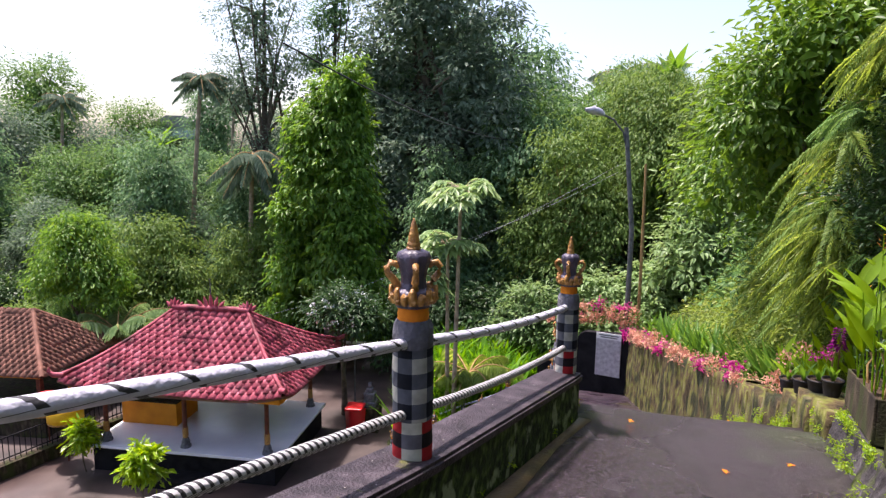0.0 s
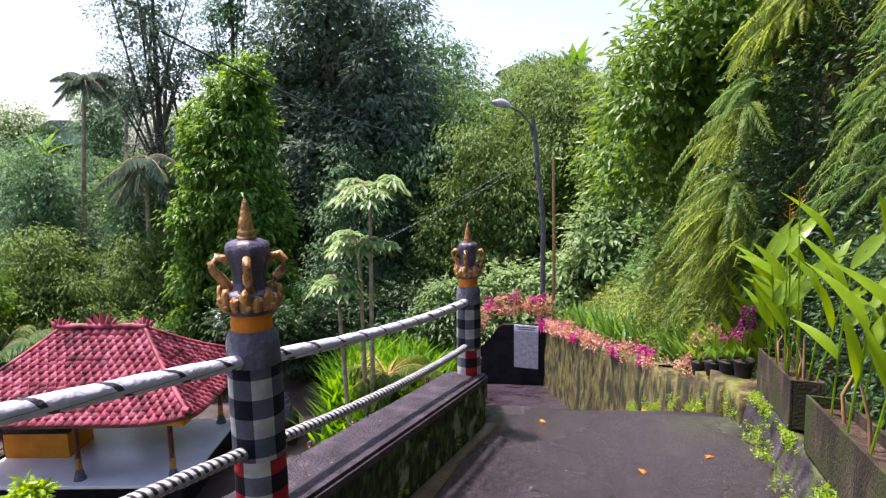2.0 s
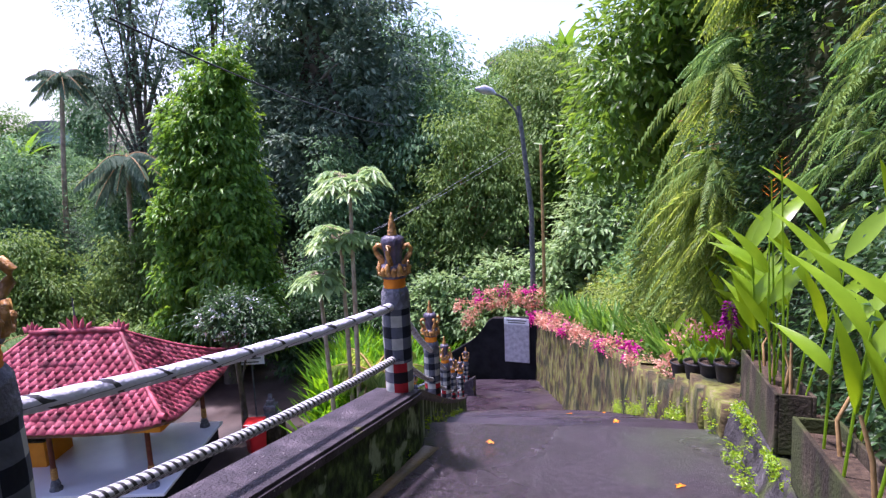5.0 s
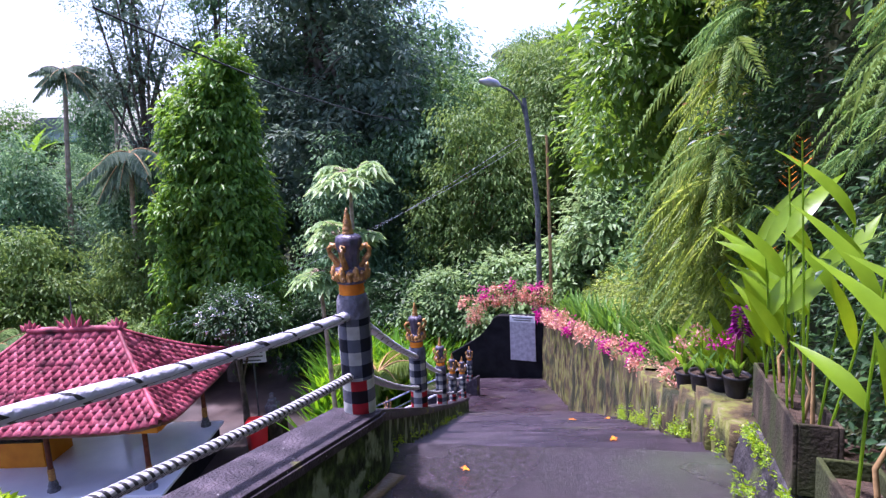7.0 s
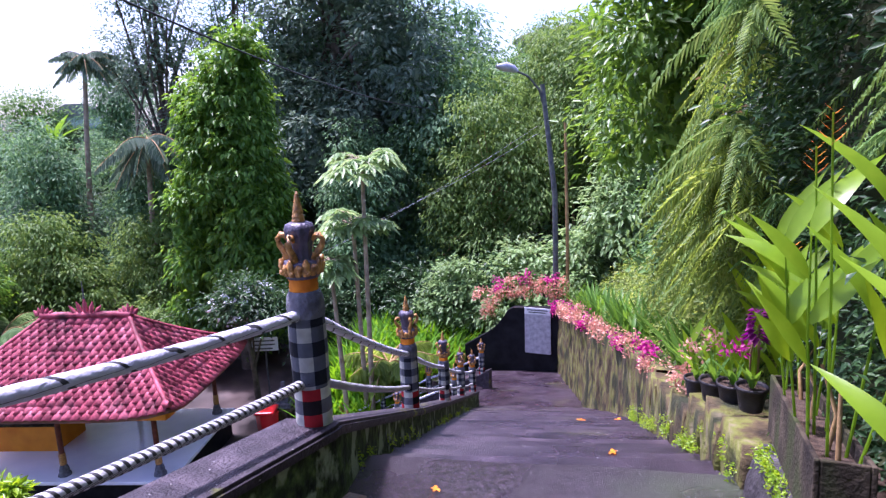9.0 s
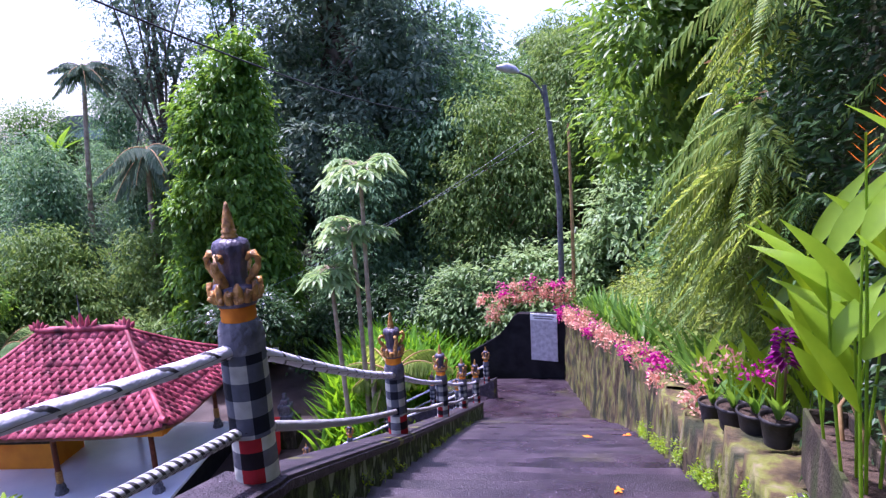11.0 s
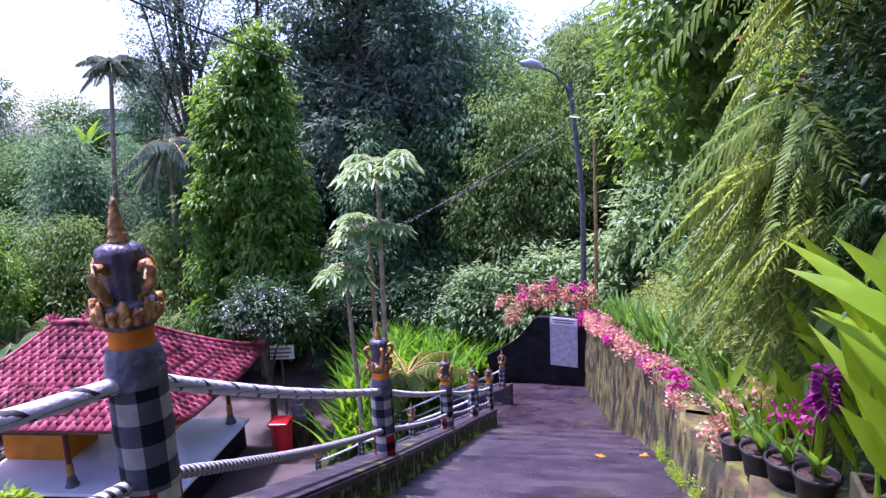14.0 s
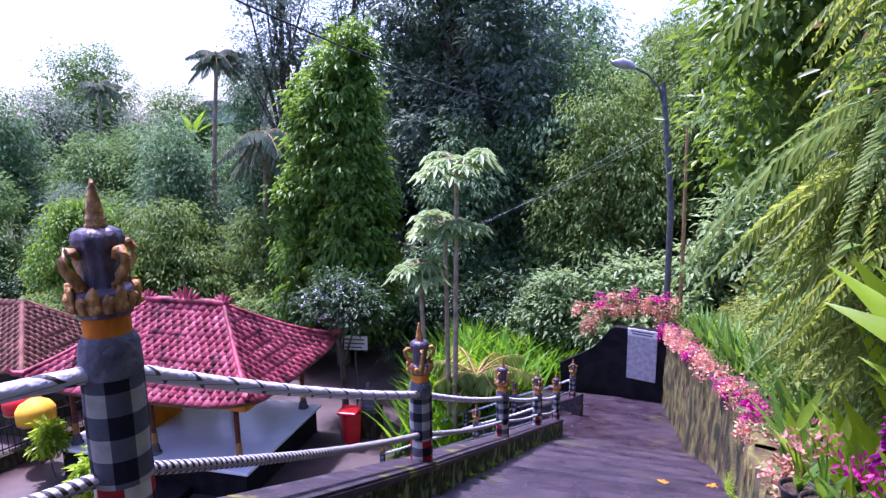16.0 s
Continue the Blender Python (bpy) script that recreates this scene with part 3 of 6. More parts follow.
# sloping landing: an asphalt sheet with thickness
bm = bmesh.new()
rows = []
for u in np.linspace(0, 1, 40):
    row = []
    for k in np.linspace(0, 1, 14):
        y = -9 + u * (CREST + 9)
        x = left_x(y) - 0.02 + (right_x(y) + 0.07 - left_x(y)) * k
        y += u ** 6 * SKEW * (x - 1.1)
        row.append(bm.verts.new((x, y, path_z(y) + 0.006 * math.sin(x * 5 + y * 2) + 0.004 * math.sin(y * 7))))
    rows.append(row)
for a, b in zip(rows, rows[1:]):
    for i in range(13):
        bm.faces.new((a[i], a[i + 1], b[i + 1], b[i]))
edge = [e for e in bm.edges if e.is_boundary]
low = bmesh.ops.extrude_edge_only(bm, edges=edge)
bmesh.ops.translate(bm, verts=[v for v in low["geom"] if isinstance(v, bmesh.types.BMVert)], vec=(0, 0, -0.25))
road = put("path", bm_mesh("path", bm, M_ASPHALT))
tagged(road, "damp purple-grey asphalt path with grit and puddle marks", "path", kind="structure")

def wall_run_flat(name, pts, w):
    """A thin uneven strip lying on the path."""
    rows = [[(x - 0.01, y, path_z(y) + 0.012), (x + w * (0.75 + 0.3 * math.sin(y * 2.3)), y, path_z(y) + 0.011)] for x, y in pts]
    v = [p for r in rows for p in r] + [(x, y, z - 0.05) for r in rows for x, y, z in r]
    n = len(v) // 2
    f = [[2 * i, 2 * i + 1, 2 * i + 3, 2 * i + 2] for i in range(len(rows) - 1)] + [[2 * i + 1, 2 * i + 1 + n, 2 * i + 3 + n, 2 * i + 3] for i in range(len(rows) - 1)]
    return mesh_np(name, v, f, M_SILT)


# staircase: each step a worn block of its own
stairs = thing("staircase", Matrix.Identity(4), "long flight of shallow worn concrete steps going down", "stairs", kind="structure")
def stair_ends(s):
    """Both ends of a step's edge that lies s metres along the stairs."""
    ends = []
    for side in (left_x, right_x):
        y = s
        for _ in range(12):
            y = s + SKEW * (side(y) - 1.1)
        ends.append(side(y))
    return ends


for i in range(STEPS):
    s0, s1 = CREST + RUN * i, CREST + RUN * (i + 1) + 0.03
    z = path_z(CREST) - RISE * (i + 1)
    bm = bmesh.new()
    n = 9
    top = []
    for s in (s0, s1):
        xa, xb = stair_ends(s)
        xs = [xa - 0.05 + (xb - xa + 0.10) * k / n for k in range(n + 1)]
        top.append([bm.verts.new((x, s + SKEW * (x - 1.1) + 0.012 * math.sin(k * 2.1 + i * 1.7), z + (0.02 if s == s0 else 0.0) + 0.005 * math.sin(k * 1.3 + i))) for k, x in enumerate(xs)])
    for k in range(n):
        bm.faces.new((top[0][k], top[0][k + 1], top[1][k + 1], top[1][k]))
    nose_verts = set(top[1])
    be = [e for e in bm.edges if e.is_boundary]
    r = bmesh.ops.extrude_edge_only(bm, edges=be)
    bmesh.ops.translate(bm, verts=[v for v in r["geom"] if isinstance(v, bmesh.types.BMVert)], vec=(0, 0, -0.4))
    bmesh.ops.bevel(bm, geom=[e for e in bm.edges if e.verts[0] in nose_verts and e.verts[1] in nose_verts], offset=0.02, segments=2, affect="EDGES", profile=0.5)
    put("step", bm_mesh("step", bm, M_STEP), stairs)


# ochre silt gutter along the parapet's foot
silt = put("gutter", wall_run_flat("gutter", [(left_x(y), y) for y in np.linspace(-8, 2.8, 24)], 0.13))
tagged(silt, "ochre silt strip along the wall's foot", "gutter", kind="structure")
se = CREST + RUN * STEPS
bm = bmesh.new()
rows = []
for s in np.linspace(se + 0.01, 25.3, 12):
    xa, xb = stair_ends(s)
    xs = np.linspace(min(xa, -4.2) - max(0.0, s - se - 1.2) * 0.45, xb + 0.1, 6)
    rows.append([bm.verts.new((x, s + SKEW * (x - 1.1), path_z(CREST) - RISE * STEPS - (s - se) * 0.25 - 0.02 + 0.01 * math.sin(x + s))) for x in xs])
for a, b in zip(rows, rows[1:]):
    for i in range(5):
        bm.faces.new((a[i], a[i + 1], b[i + 1], b[i]))
r = bmesh.ops.extrude_edge_only(bm, edges=[e for e in bm.edges if e.is_boundary])
bmesh.ops.translate(bm, verts=[v for v in r["geom"] if isinstance(v, bmesh.types.BMVert)], vec=(0, 0, -0.4))
foot = put("landing", bm_mesh("landing", bm, M_STEP))
tagged(foot, "reddish concrete landing at the foot of the stairs", "landing", kind="structure")


# parapet: mossy wall with a dark moulded cap, in straight stretches between posts
def wall_run(name, pts, halfw, tops, bottoms, mat):
    """A wall along plan points with its own top and bottom heights."""
    bm = bmesh.new()
    p = np.array(pts, float)
    d = np.gradient(p, axis=0)
    d = unit(d)
    s = np.stack([d[:, 1], -d[:, 0]], 1)
    rings = []
    for (x, y), (sx, sy), t, b in zip(p, s, tops, bottoms):
        rings.append([bm.verts.new((x + sx * o, y + sy * o, z)) for o, z in ((halfw[1], b), (halfw[1], t), (-halfw[0], t), (-halfw[0], b))])
    for a, b in zip(rings, rings[1:]):
        for k in range(4):
            bm.faces.new((a[k], a[(k + 1) % 4], b[(k + 1) % 4], b[k]))
    bm.faces.new(rings[0])
    bm.faces.new(rings[-1][::-1])
    return bm_mesh(name, bm, mat)


def along(n):
    """Points and top heights of the parapet's line."""
    P = np.array([(0.0, -8.0, 1.42)] + POSTS[1:] + [(-4.14, 15.80, -6.22)])
    u = np.linspace(0, 1, n)
    seg = np.concatenate([[0], np.cumsum(np.linalg.norm(np.diff(P, axis=0), axis=1))])
    u = np.unique(np.concatenate([u * seg[-1], seg]))
    return np.stack([np.interp(u, seg, P[:, k]) for k in range(3)], 1)


line = along(70)
parapet = thing("wall_1", Matrix.Identity(4), "mossy low parapet wall with a dark weathered cap", "wall", kind="structure")
put("body", wall_run("body", line[:, :2], (0.15, 0.13), line[:, 2] - 0.075, [stair_z(y, True) - 0.9 for y in line[:, 1]], M_MOSSWALL), parapet)
put("cap", wall_run("cap", line[:, :2], (0.17, 0.14), line[:, 2], line[:, 2] - 0.075, M_CAP), parapet, label="dark weathered concrete cap")
put("lip", wall_run("lip", line[:, :2] + [0.0, 0], (-0.03, 0.155), line[:, 2] - 0.02, line[:, 2] - 0.06, M_CAP), parapet)
put("footing", wall_run("footing", line[:, :2] - [0.08, 0], (0.18, 0.12), [stair_z(y, True) - 0.5 for y in line[:, 1]], [max(COURT - 0.3, stair_z(y, True) - 7.0) for y in line[:, 1]], M_MOSSWALL), parapet, label="tall damp retaining wall under the parapet")


# ---- railing posts ----
def railing_post(m, label, seed=0):
    ob = thing("railing_post", m, label, "post", "posts of the railing")
    put("lower_cloth", lathe("lower_cloth", [(0.112, -0.020), (0.113, 0.086), (0.110, 0.214), (0.112, 0.254)], M_CHECKRED, 28, u_rep=3, v_rep=6.4, rough=0.02, seed=seed), ob, label="red, black and white checked cloth")
    put("upper_cloth", lathe("upper_cloth", [(0.114, 0.219), (0.112, 0.285), (0.115, 0.434), (0.112, 0.571), (0.114, 0.599)], M_CHECK, 28, u_rep=4, v_rep=6.3, rough=0.02, seed=seed + 1), ob, label="black and white checked cloth")
    put("collar", lathe("collar", [(0.109, 0.584), (0.114, 0.612), (0.112, 0.673), (0.108, 0.708), (0.092, 0.737), (0.08, 0.741)], M_STONE, 28, rough=0.03, seed=seed + 2), ob)
    put("sash", lathe("sash", [(0.080, 0.725), (0.088, 0.733), (0.084, 0.749), (0.088, 0.765), (0.083, 0.782), (0.088, 0.798), (0.08, 0.810)], M_SASH, 28, rough=0.03, seed=seed + 3), ob, label="orange cloth sash")
    put("plinth", lathe("plinth", [(0.08, 0.802), (0.098, 0.806), (0.10, 0.826), (0.106, 0.838), (0.116, 0.850), (0.116, 0.883), (0.104, 0.895), (0.06, 0.903)], M_BUD, 28), ob)
    # gilded band of carved tongues and bosses
    for big in (1.0, 0.66):
        h = 0.078 * big + 0.010
        pv = []
        for w, z, o in ((0.020, 0.825, 0.112), (0.027, 0.850, 0.121), (0.022, 0.825 + h * 0.75, 0.123), (0.007, 0.825 + h, 0.120)):
            w = w * (0.6 + 0.4 * big)
            pv += [(o, w, z), (o + 0.012, 0, z), (o, -w, z), (o - 0.018, 0, z)]
        pf = [[r * 4 + e, r * 4 + (e + 1) % 4, r * 4 + 4 + (e + 1) % 4, r * 4 + 4 + e] for r in range(3) for e in range(4)] + [[12, 13, 14, 15]]
        me = mesh_np("gilt_tongue", pv, pf, M_GOLD)
        for k in range(8):
            put("gilt_tongue", me, ob, Matrix.Rotation(k * math.pi / 4 + (0 if big == 1.0 else math.pi / 8), 4, "Z"))
    boss = lathe("gilt_boss", [(0.0, 0.0), (0.012, 0.004), (0.016, 0.014), (0.010, 0.024), (0.0, 0.028)], M_GOLD, 8)
    for k in range(16):
        a = k * math.pi / 8 + 0.1
        put("gilt_boss", boss, ob, Matrix.Translation((0.124 * math.cos(a), 0.124 * math.sin(a), 0.830 + 0.026 * (k % 2))))
    put("bud", lathe("bud", [(0.072, 0.89), (0.062, 0.915), (0.060, 0.95), (0.068, 0.99), (0.080, 1.03), (0.084, 1.055), (0.076, 1.08), (0.05, 1.092), (0.034, 1.095)], M_BUD, 40, lobes=10, depth=0.12), ob, label="dark purple fluted lotus bud")
    for k in range(4):
        a = k * math.pi / 2 + 0.12
        c = np.array([math.cos(a), math.sin(a), 0])
        path = [c * r + [0, 0, z] for r, z in ((0.085, 0.890), (0.088, 0.91), (0.108, 0.94), (0.140, 0.975), (0.146, 1.005), (0.126, 1.028), (0.098, 1.022), (0.082, 1.0))]
        put("handle", tubes_mesh("handle", [(path, [0.021, 0.023, 0.021, 0.018, 0.018, 0.018, 0.016, 0.010])], M_GOLD, 9), ob, label="curled gold handle")
    put("finial", lathe("finial", [(0.034, 1.088), (0.040, 1.094), (0.040, 1.104), (0.033, 1.108), (0.036, 1.116), (0.036, 1.126), (0.030, 1.130), (0.031, 1.140), (0.027, 1.165), (0.019, 1.20), (0.012, 1.228), (0.006, 1.245), (0.0, 1.25)], M_GOLD, 16), ob, label="gold turned finial")
    return ob


SLIM = Matrix.Diagonal((0.93, 0.93, 1.0, 1))
first = railing_post(Matrix.Translation(POSTS[1]) @ Matrix.Rotation(0.5, 4, "Z") @ SLIM, "stone railing post in checked cloth with gold-crowned lotus bud")
for k, (x, y, z) in enumerate(POSTS):
    if k != 1:
        copy_thing(first, Matrix.Translation((x, y, z)) @ Matrix.Rotation(0.2 + 0.7 * k, 4, "Z") @ SLIM)


def rail(a, b, h, radius, mat, sag, label, turns, name="wrapped_rail"):
    a, b = np.array(a, float) + [0, 0, h], np.array(b, float) + [0, 0, h]
    n, m = 40, 12
    t = np.linspace(0, 1, n)[:, None]
    rng = np.random.default_rng(int(abs(a[1] * 100)) + int(h * 10))
    path = a + (b - a) * t - np.array([0, 0, sag]) * 4 * t * (1 - t)
    v, f = tube(path, radius * (1 + 0.10 * (rng.random(n) - 0.5)), m)
    ang = np.tile(np.arange(m) / m, n)
    uv = np.stack([ang * turns[0], np.repeat(t[:, 0] * np.linalg.norm(b - a) * turns[1], m)], 1)
    ob = put(name, mesh_np(name, v, f, mat, uv, True))
    return tagged(ob, label, "rail", "rails between the posts")


for a, b in zip(POSTS, POSTS[1:]):
    slack = 0.0 if a is POSTS[0] else 0.04
    rail(a, b, 0.61, 0.031, M_RAILTOP, slack, "thick rail wound in white cloth with black bands", (1, 4.2))
    rail(a, b, 0.24, 0.026, M_RAILLOW, slack, "rail wound in fine black and white checked cloth", (2, 26.0))

# ---- walls of the right side ----
def kerb_line(y0, y1, n, off):
    return [(right_x(y) + off, y) for y in np.linspace(y0, y1, n)]


def stone_mesh(w, l, h, seed, mat, amp=0.035):
    """A rough battered block standing on its foot."""
    bm = box_bm(bmesh.new(), -w / 2, w / 2, -l / 2, l / 2, 0, h)
    bmesh.ops.subdivide_edges(bm, edges=bm.edges[:], cuts=5, use_grid_fill=True)
    off = Vector((seed * 3.7, seed * 1.3, 0))
    for v in bm.verts:
        top = v.co.z / h
        v.co.x += 0.10 * w * top
        v.co += noise.noise_vector(v.co * 5 + off) * amp + noise.noise_vector(v.co * 14 + off) * amp * 0.45
    return bm_mesh("stone", bm, mat, True)


def rugged_face(name, y0, y1, ny, profile, mat, amp=0.03, big=0.0):
    """A wall's rough skin: a cross-section of (x, z) carried along y, worn by noise."""
    ys_, vs = np.linspace(y0, y1, ny), []
    for y in ys_:
        prof = profile(float(y))
        for x, z in prof:
            q = noise.noise_vector(Vector((x * 2, y * 2.2, z * 0.8)) * 1.6) * big + noise.noise_vector(Vector((x, y, z)) * 6) * amp + noise.noise_vector(Vector((x, y, z)) * 19) * amp * 0.4
            vs.append((x + q.x, float(y), z + q.z * 0.6))
    k_ = len(prof)
    f = [[i * k_ + j, (i + 1) * k_ + j, (i + 1) * k_ + j + 1, i * k_ + j + 1] for i in range(ny - 1) for j in range(k_ - 1)]
    return mesh_np(name, vs, f, mat, smooth=True)


def kerb_profile(y):
    x, z = right_x(y), path_z(y)
    taper = 1.0 if y < 3.85 else 0.4
    return [(x - 0.01 + 0.13 * t, z - 0.15 + 0.46 * t * taper) for t in np.linspace(0, 1, 12)] + [(x + 0.17, z + 0.315 * taper), (x + 0.24, z + 0.30 * taper), (x + 0.26, z - 0.2)]


side_wall = thing("wall_2", Matrix.Identity(4), "low battered mossy stone kerb wall beside the path", "wall", kind="structure")
put("face", rugged_face("face", -8.0, 3.9, 240, kerb_profile, M_ROCK), side_wall)
yl = np.linspace(-8, 3.9, 14)
rk, k = random.Random(5), 0
bank = put("ledge", wall_run("ledge", [(right_x(y) + 0.75, y) for y in yl], (0.53, 0.55), [path_z(y) + 0.27 for y in yl], [path_z(y) - 0.6 for y in yl], M_EARTH))
tagged(bank, "dark earth ledge behind the kerb wall", "ledge", kind="structure")
yl = np.linspace(3.9, 24.2, 40)
hgt = [wall_top(y) - stair_z(y) for y in yl]
flower_wall = thing("wall_3", Matrix.Identity(4), "mossy ochre retaining wall along the stairs", "wall", kind="structure")
y = 3.85
while y < 7.8:
    l = rk.uniform(0.36, 0.55)
    h = wall_top(y + l / 2) - stair_z(y + l / 2) - 0.10 + rk.uniform(-0.03, 0.04)
    put("stone", stone_mesh(0.46, l, h + 0.5, k, M_MOSSWARM, 0.03), flower_wall, Matrix.Translation((right_x(y + l / 2) + 0.22, y + l / 2, stair_z(y + l / 2) - 0.5)) @ Matrix.Rotation(0.19, 4, "Z"))
    y += l - 0.01
    k += 1
put("stone", stone_mesh(0.52, 0.5, wall_top(7.8) - stair_z(7.8) + 0.42, 99, M_MOSSWARM, 0.03), flower_wall, Matrix.Translation((right_x(7.8) + 0.23, 7.8, stair_z(7.8) - 0.5)) @ Matrix.Rotation(0.19, 4, "Z"))
ny, nz = 150, 12
ws, wz = np.linspace(7.6, 24.2, ny), np.linspace(0, 1, nz)
wv = []
for y in ws:
    y = float(y)
    z0, z1 = stair_z(y) - 0.4, wall_top(y)
    prof = [(right_x(y) + 0.02 + 0.10 * t, z0 + (z1 - z0) * t) for t in wz] + [(right_x(y) + 0.25, z1 + 0.02), (right_x(y) + 0.44, z1), (right_x(y) + 0.44, z0)]
    for x, z in prof:
        q = noise.noise_vector(Vector((x, y * 2.2, z * 0.8)) * 1.6) * 0.10 + noise.noise_vector(Vector((x, y, z)) * 5) * 0.035
        wv.append((x + q.x, y, z + q.z * 0.5))
m_ = nz + 3
put("face", mesh_np("face", wv, [[i * m_ + j, (i + 1) * m_ + j, (i + 1) * m_ + j + 1, i * m_ + j + 1] for i in range(ny - 1) for j in range(m_ - 1)], M_MOSSWARM, smooth=True), flower_wall)
shelf = put("terrace", wall_run("terrace", [(right_x(y) + 0.95, y) for y in yl], (0.52, 0.8), [stair_z(y) + h - 0.06 for y, h in zip(yl, hgt)], [stair_z(y) - 0.8 for y in yl], M_SOIL))
tagged(shelf, "narrow planted earth terrace above the wall", "terrace", kind="structure")

# black wall at the stairs' foot, with a swept shoulder
bm = bmesh.new()
out = [(-7.35, -9.75), (-3.3, -9.75), (-3.5, -5.87), (-5.34, -5.98), (-5.55, -6.11), (-5.87, -6.63), (-6.19, -6.99), (-6.55, -7.21), (-7.5, -7.80)]
fr = [bm.verts.new((x, 23.5, z)) for x, z in out]
bk = [bm.verts.new((x, 23.8, z)) for x, z in out]
bm.faces.new(fr)
bm.faces.new(bk[::-1])
for i in range(len(out)):
    j = (i + 1) % len(out)
    bm.faces.new((fr[i], bk[i], bk[j], fr[j]))
bmesh.ops.bevel(bm, geom=[e for e in bm.edges if abs(e.verts[0].co.y - e.verts[1].co.y) < 0.01], offset=0.03, segments=2, affect="EDGES", profile=0.5)
end_wall = put("wall_4", bm_mesh("wall_4", bm, M_BLACKPAINT))
tagged(end_wall, "black painted wall with a swept shoulder", "wall", kind="structure")
board = thing("notice_board", Matrix.Translation((-4.29, 23.44, -6.86)), "dull aluminium notice board with a heading strip", "sign")
put("panel", box("panel", -0.53, 0.53, -0.03, 0.03, -0.95, 0.95, M_ALU, 0.008), board)
put("heading", box("heading", -0.53, 0.53, -0.036, 0.0, 0.68, 0.95, M_WHITE, 0.004), board)
for k, (w, z) in enumerate(((0.42, 0.86), (0.36, 0.77))):
    put("text_bar", box("text_bar", -w, w, -0.040, -0.034, z - 0.022, z + 0.022, M_STEEL), board)


# ---- pavilion with the red roof ----
PAV = Matrix.Translation((-18.1, 14.4, 0)) @ Matrix.Rotation(0.35, 4, "Z")
EZ, SZ, PL, PW, RR, RH = -7.08, -9.50, 8.7, 6.5, 1.55, 2.30


def roof_point(u, v, side):
    """u along the eave -1..1, v up the slope 0..1; eaves flare upward at the corners."""
    hl, hw = PL / 2, PW / 2
    if side in ("front", "back"):
        sg = -1 if side == "front" else 1
        x = u * (hl + (RR - hl) * v)
        y = sg * hw * (1 - v)
        corner = abs(u)
    else:
        sg = 1 if side == "right" else -1
        x = sg * (hl + (RR - hl) * v)
        y = u * hw * (1 - v)
        corner = abs(u)
    z = RH * (v * 0.86 + 0.14 * v * v) + 0.30 * (corner ** 5) * (1 - v) ** 2
    return np.array([x, y, EZ + z])


pav = thing("pavilion", PAV, "open temple pavilion with a red tiled hip roof", "pavilion")
slopes = ("front", "right", "back", "left")
for side in slopes:
    n, m = 14, 8
    g = np.array([[roof_point(-1 + 2 * i / n, j / m, side) for i in range(n + 1)] for j in range(m + 1)])
    top = g.reshape(-1, 3) - [0, 0, 0.02]
    low = top - [0, 0, 0.10]
    k = np.array([[j * (n + 1) + i, j * (n + 1) + i + 1, (j + 1) * (n + 1) + i + 1, (j + 1) * (n + 1) + i] for j in range(m) for i in range(n)])
    rim = np.array([[i, i + 1, i + 1 + len(top), i + len(top)] for i in range(n)])
    put("roof_slope", mesh_np("roof_slope", np.concatenate([top, low]), np.concatenate([k, k[:, ::-1] + len(top), rim]), M_TILEOLD), pav)


def tile_arrays(c, du, dv, nrm, w, h):
    """One pan tile: a shallow arch, five points across, lifted at its lower edge."""
    a = np.linspace(-1, 1, 5)
    arch = (1 - a ** 2) * 0.075 - 0.02
    lo = c + du * (a * w / 2)[:, None] - dv * h * 0.55 + nrm * (arch + 0.045)[:, None]
    hi = c + du * (a * w / 2)[:, None] + dv * h * 0.5 + nrm * (arch + 0.005)[:, None]
    lip = lo - nrm * 0.04
    v = np.concatenate([lo, hi, lip])
    i = np.arange(4)
    return v, np.concatenate([np.stack([i, i + 1, i + 6, i + 5], 1), np.stack([i + 10, i + 11, i + 1, i], 1)])


for side in slopes[:2] + slopes[3:]:
    parts = []
    rows_n = 15
    for j in range(rows_n):
        v = (j + 0.5) / rows_n
        p0, p1 = roof_point(-1, v, side), roof_point(1, v, side)
        count = max(1, int(np.linalg.norm(p1 - p0) / 0.30))
        for i in range(count):
            u = -1 + 2 * (i + 0.5) / count
            c = roof_point(u, v, side)
            du = unit(roof_point(min(u + 0.02, 1), v, side) - roof_point(max(u - 0.02, -1), v, side))
            dv = unit(roof_point(u, v + 0.02, side) - roof_point(u, v - 0.02, side))
            dv = unit(dv - du * (dv @ du))
            nrm = np.cross(du, dv)
            nrm = nrm if nrm[2] > 0 else -nrm
            parts.append(tile_arrays(c + RNG.normal(size=3) * 0.006, du, dv, nrm, np.linalg.norm(p1 - p0) / count * 1.04, 0.34))
    ob = put("roof_tiles", mesh_np("roof_tiles", *joined(parts), M_TILE), pav, label="weathered red clay pan tiles")
    tagged(ob, kind="stuff")
for a, b in ((("front", -1), 0), (("front", 1), 0), (("back", -1), 0), (("back", 1), 0)):
    path = [roof_point(a[1], v, a[0]) + [0, 0, 0.05 + 0.09 * (1 - v) ** 6] for v in np.linspace(0, 1, 12)]
    put("hip_ridge", tubes_mesh("hip_ridge", [(path, 0.075)], M_TILE, 8), pav)
    tip = path[0]
    o = unit(np.array([tip[0], tip[1], 0.0]))
    put("corner_horn", tubes_mesh("corner_horn", [([tip - o * 0.2, tip + o * 0.12 + [0, 0, 0.06], tip + o * 0.25 + [0, 0, 0.22], tip + o * 0.2 + [0, 0, 0.36]], [0.11, 0.10, 0.06, 0.01])], M_TILE, 7), pav)
put("ridge", tubes_mesh("ridge", [([(x, 0, EZ + RH + 0.08) for x in np.linspace(-RR - 0.1, RR + 0.1, 5)], 0.13)], M_TILE, 8), pav)
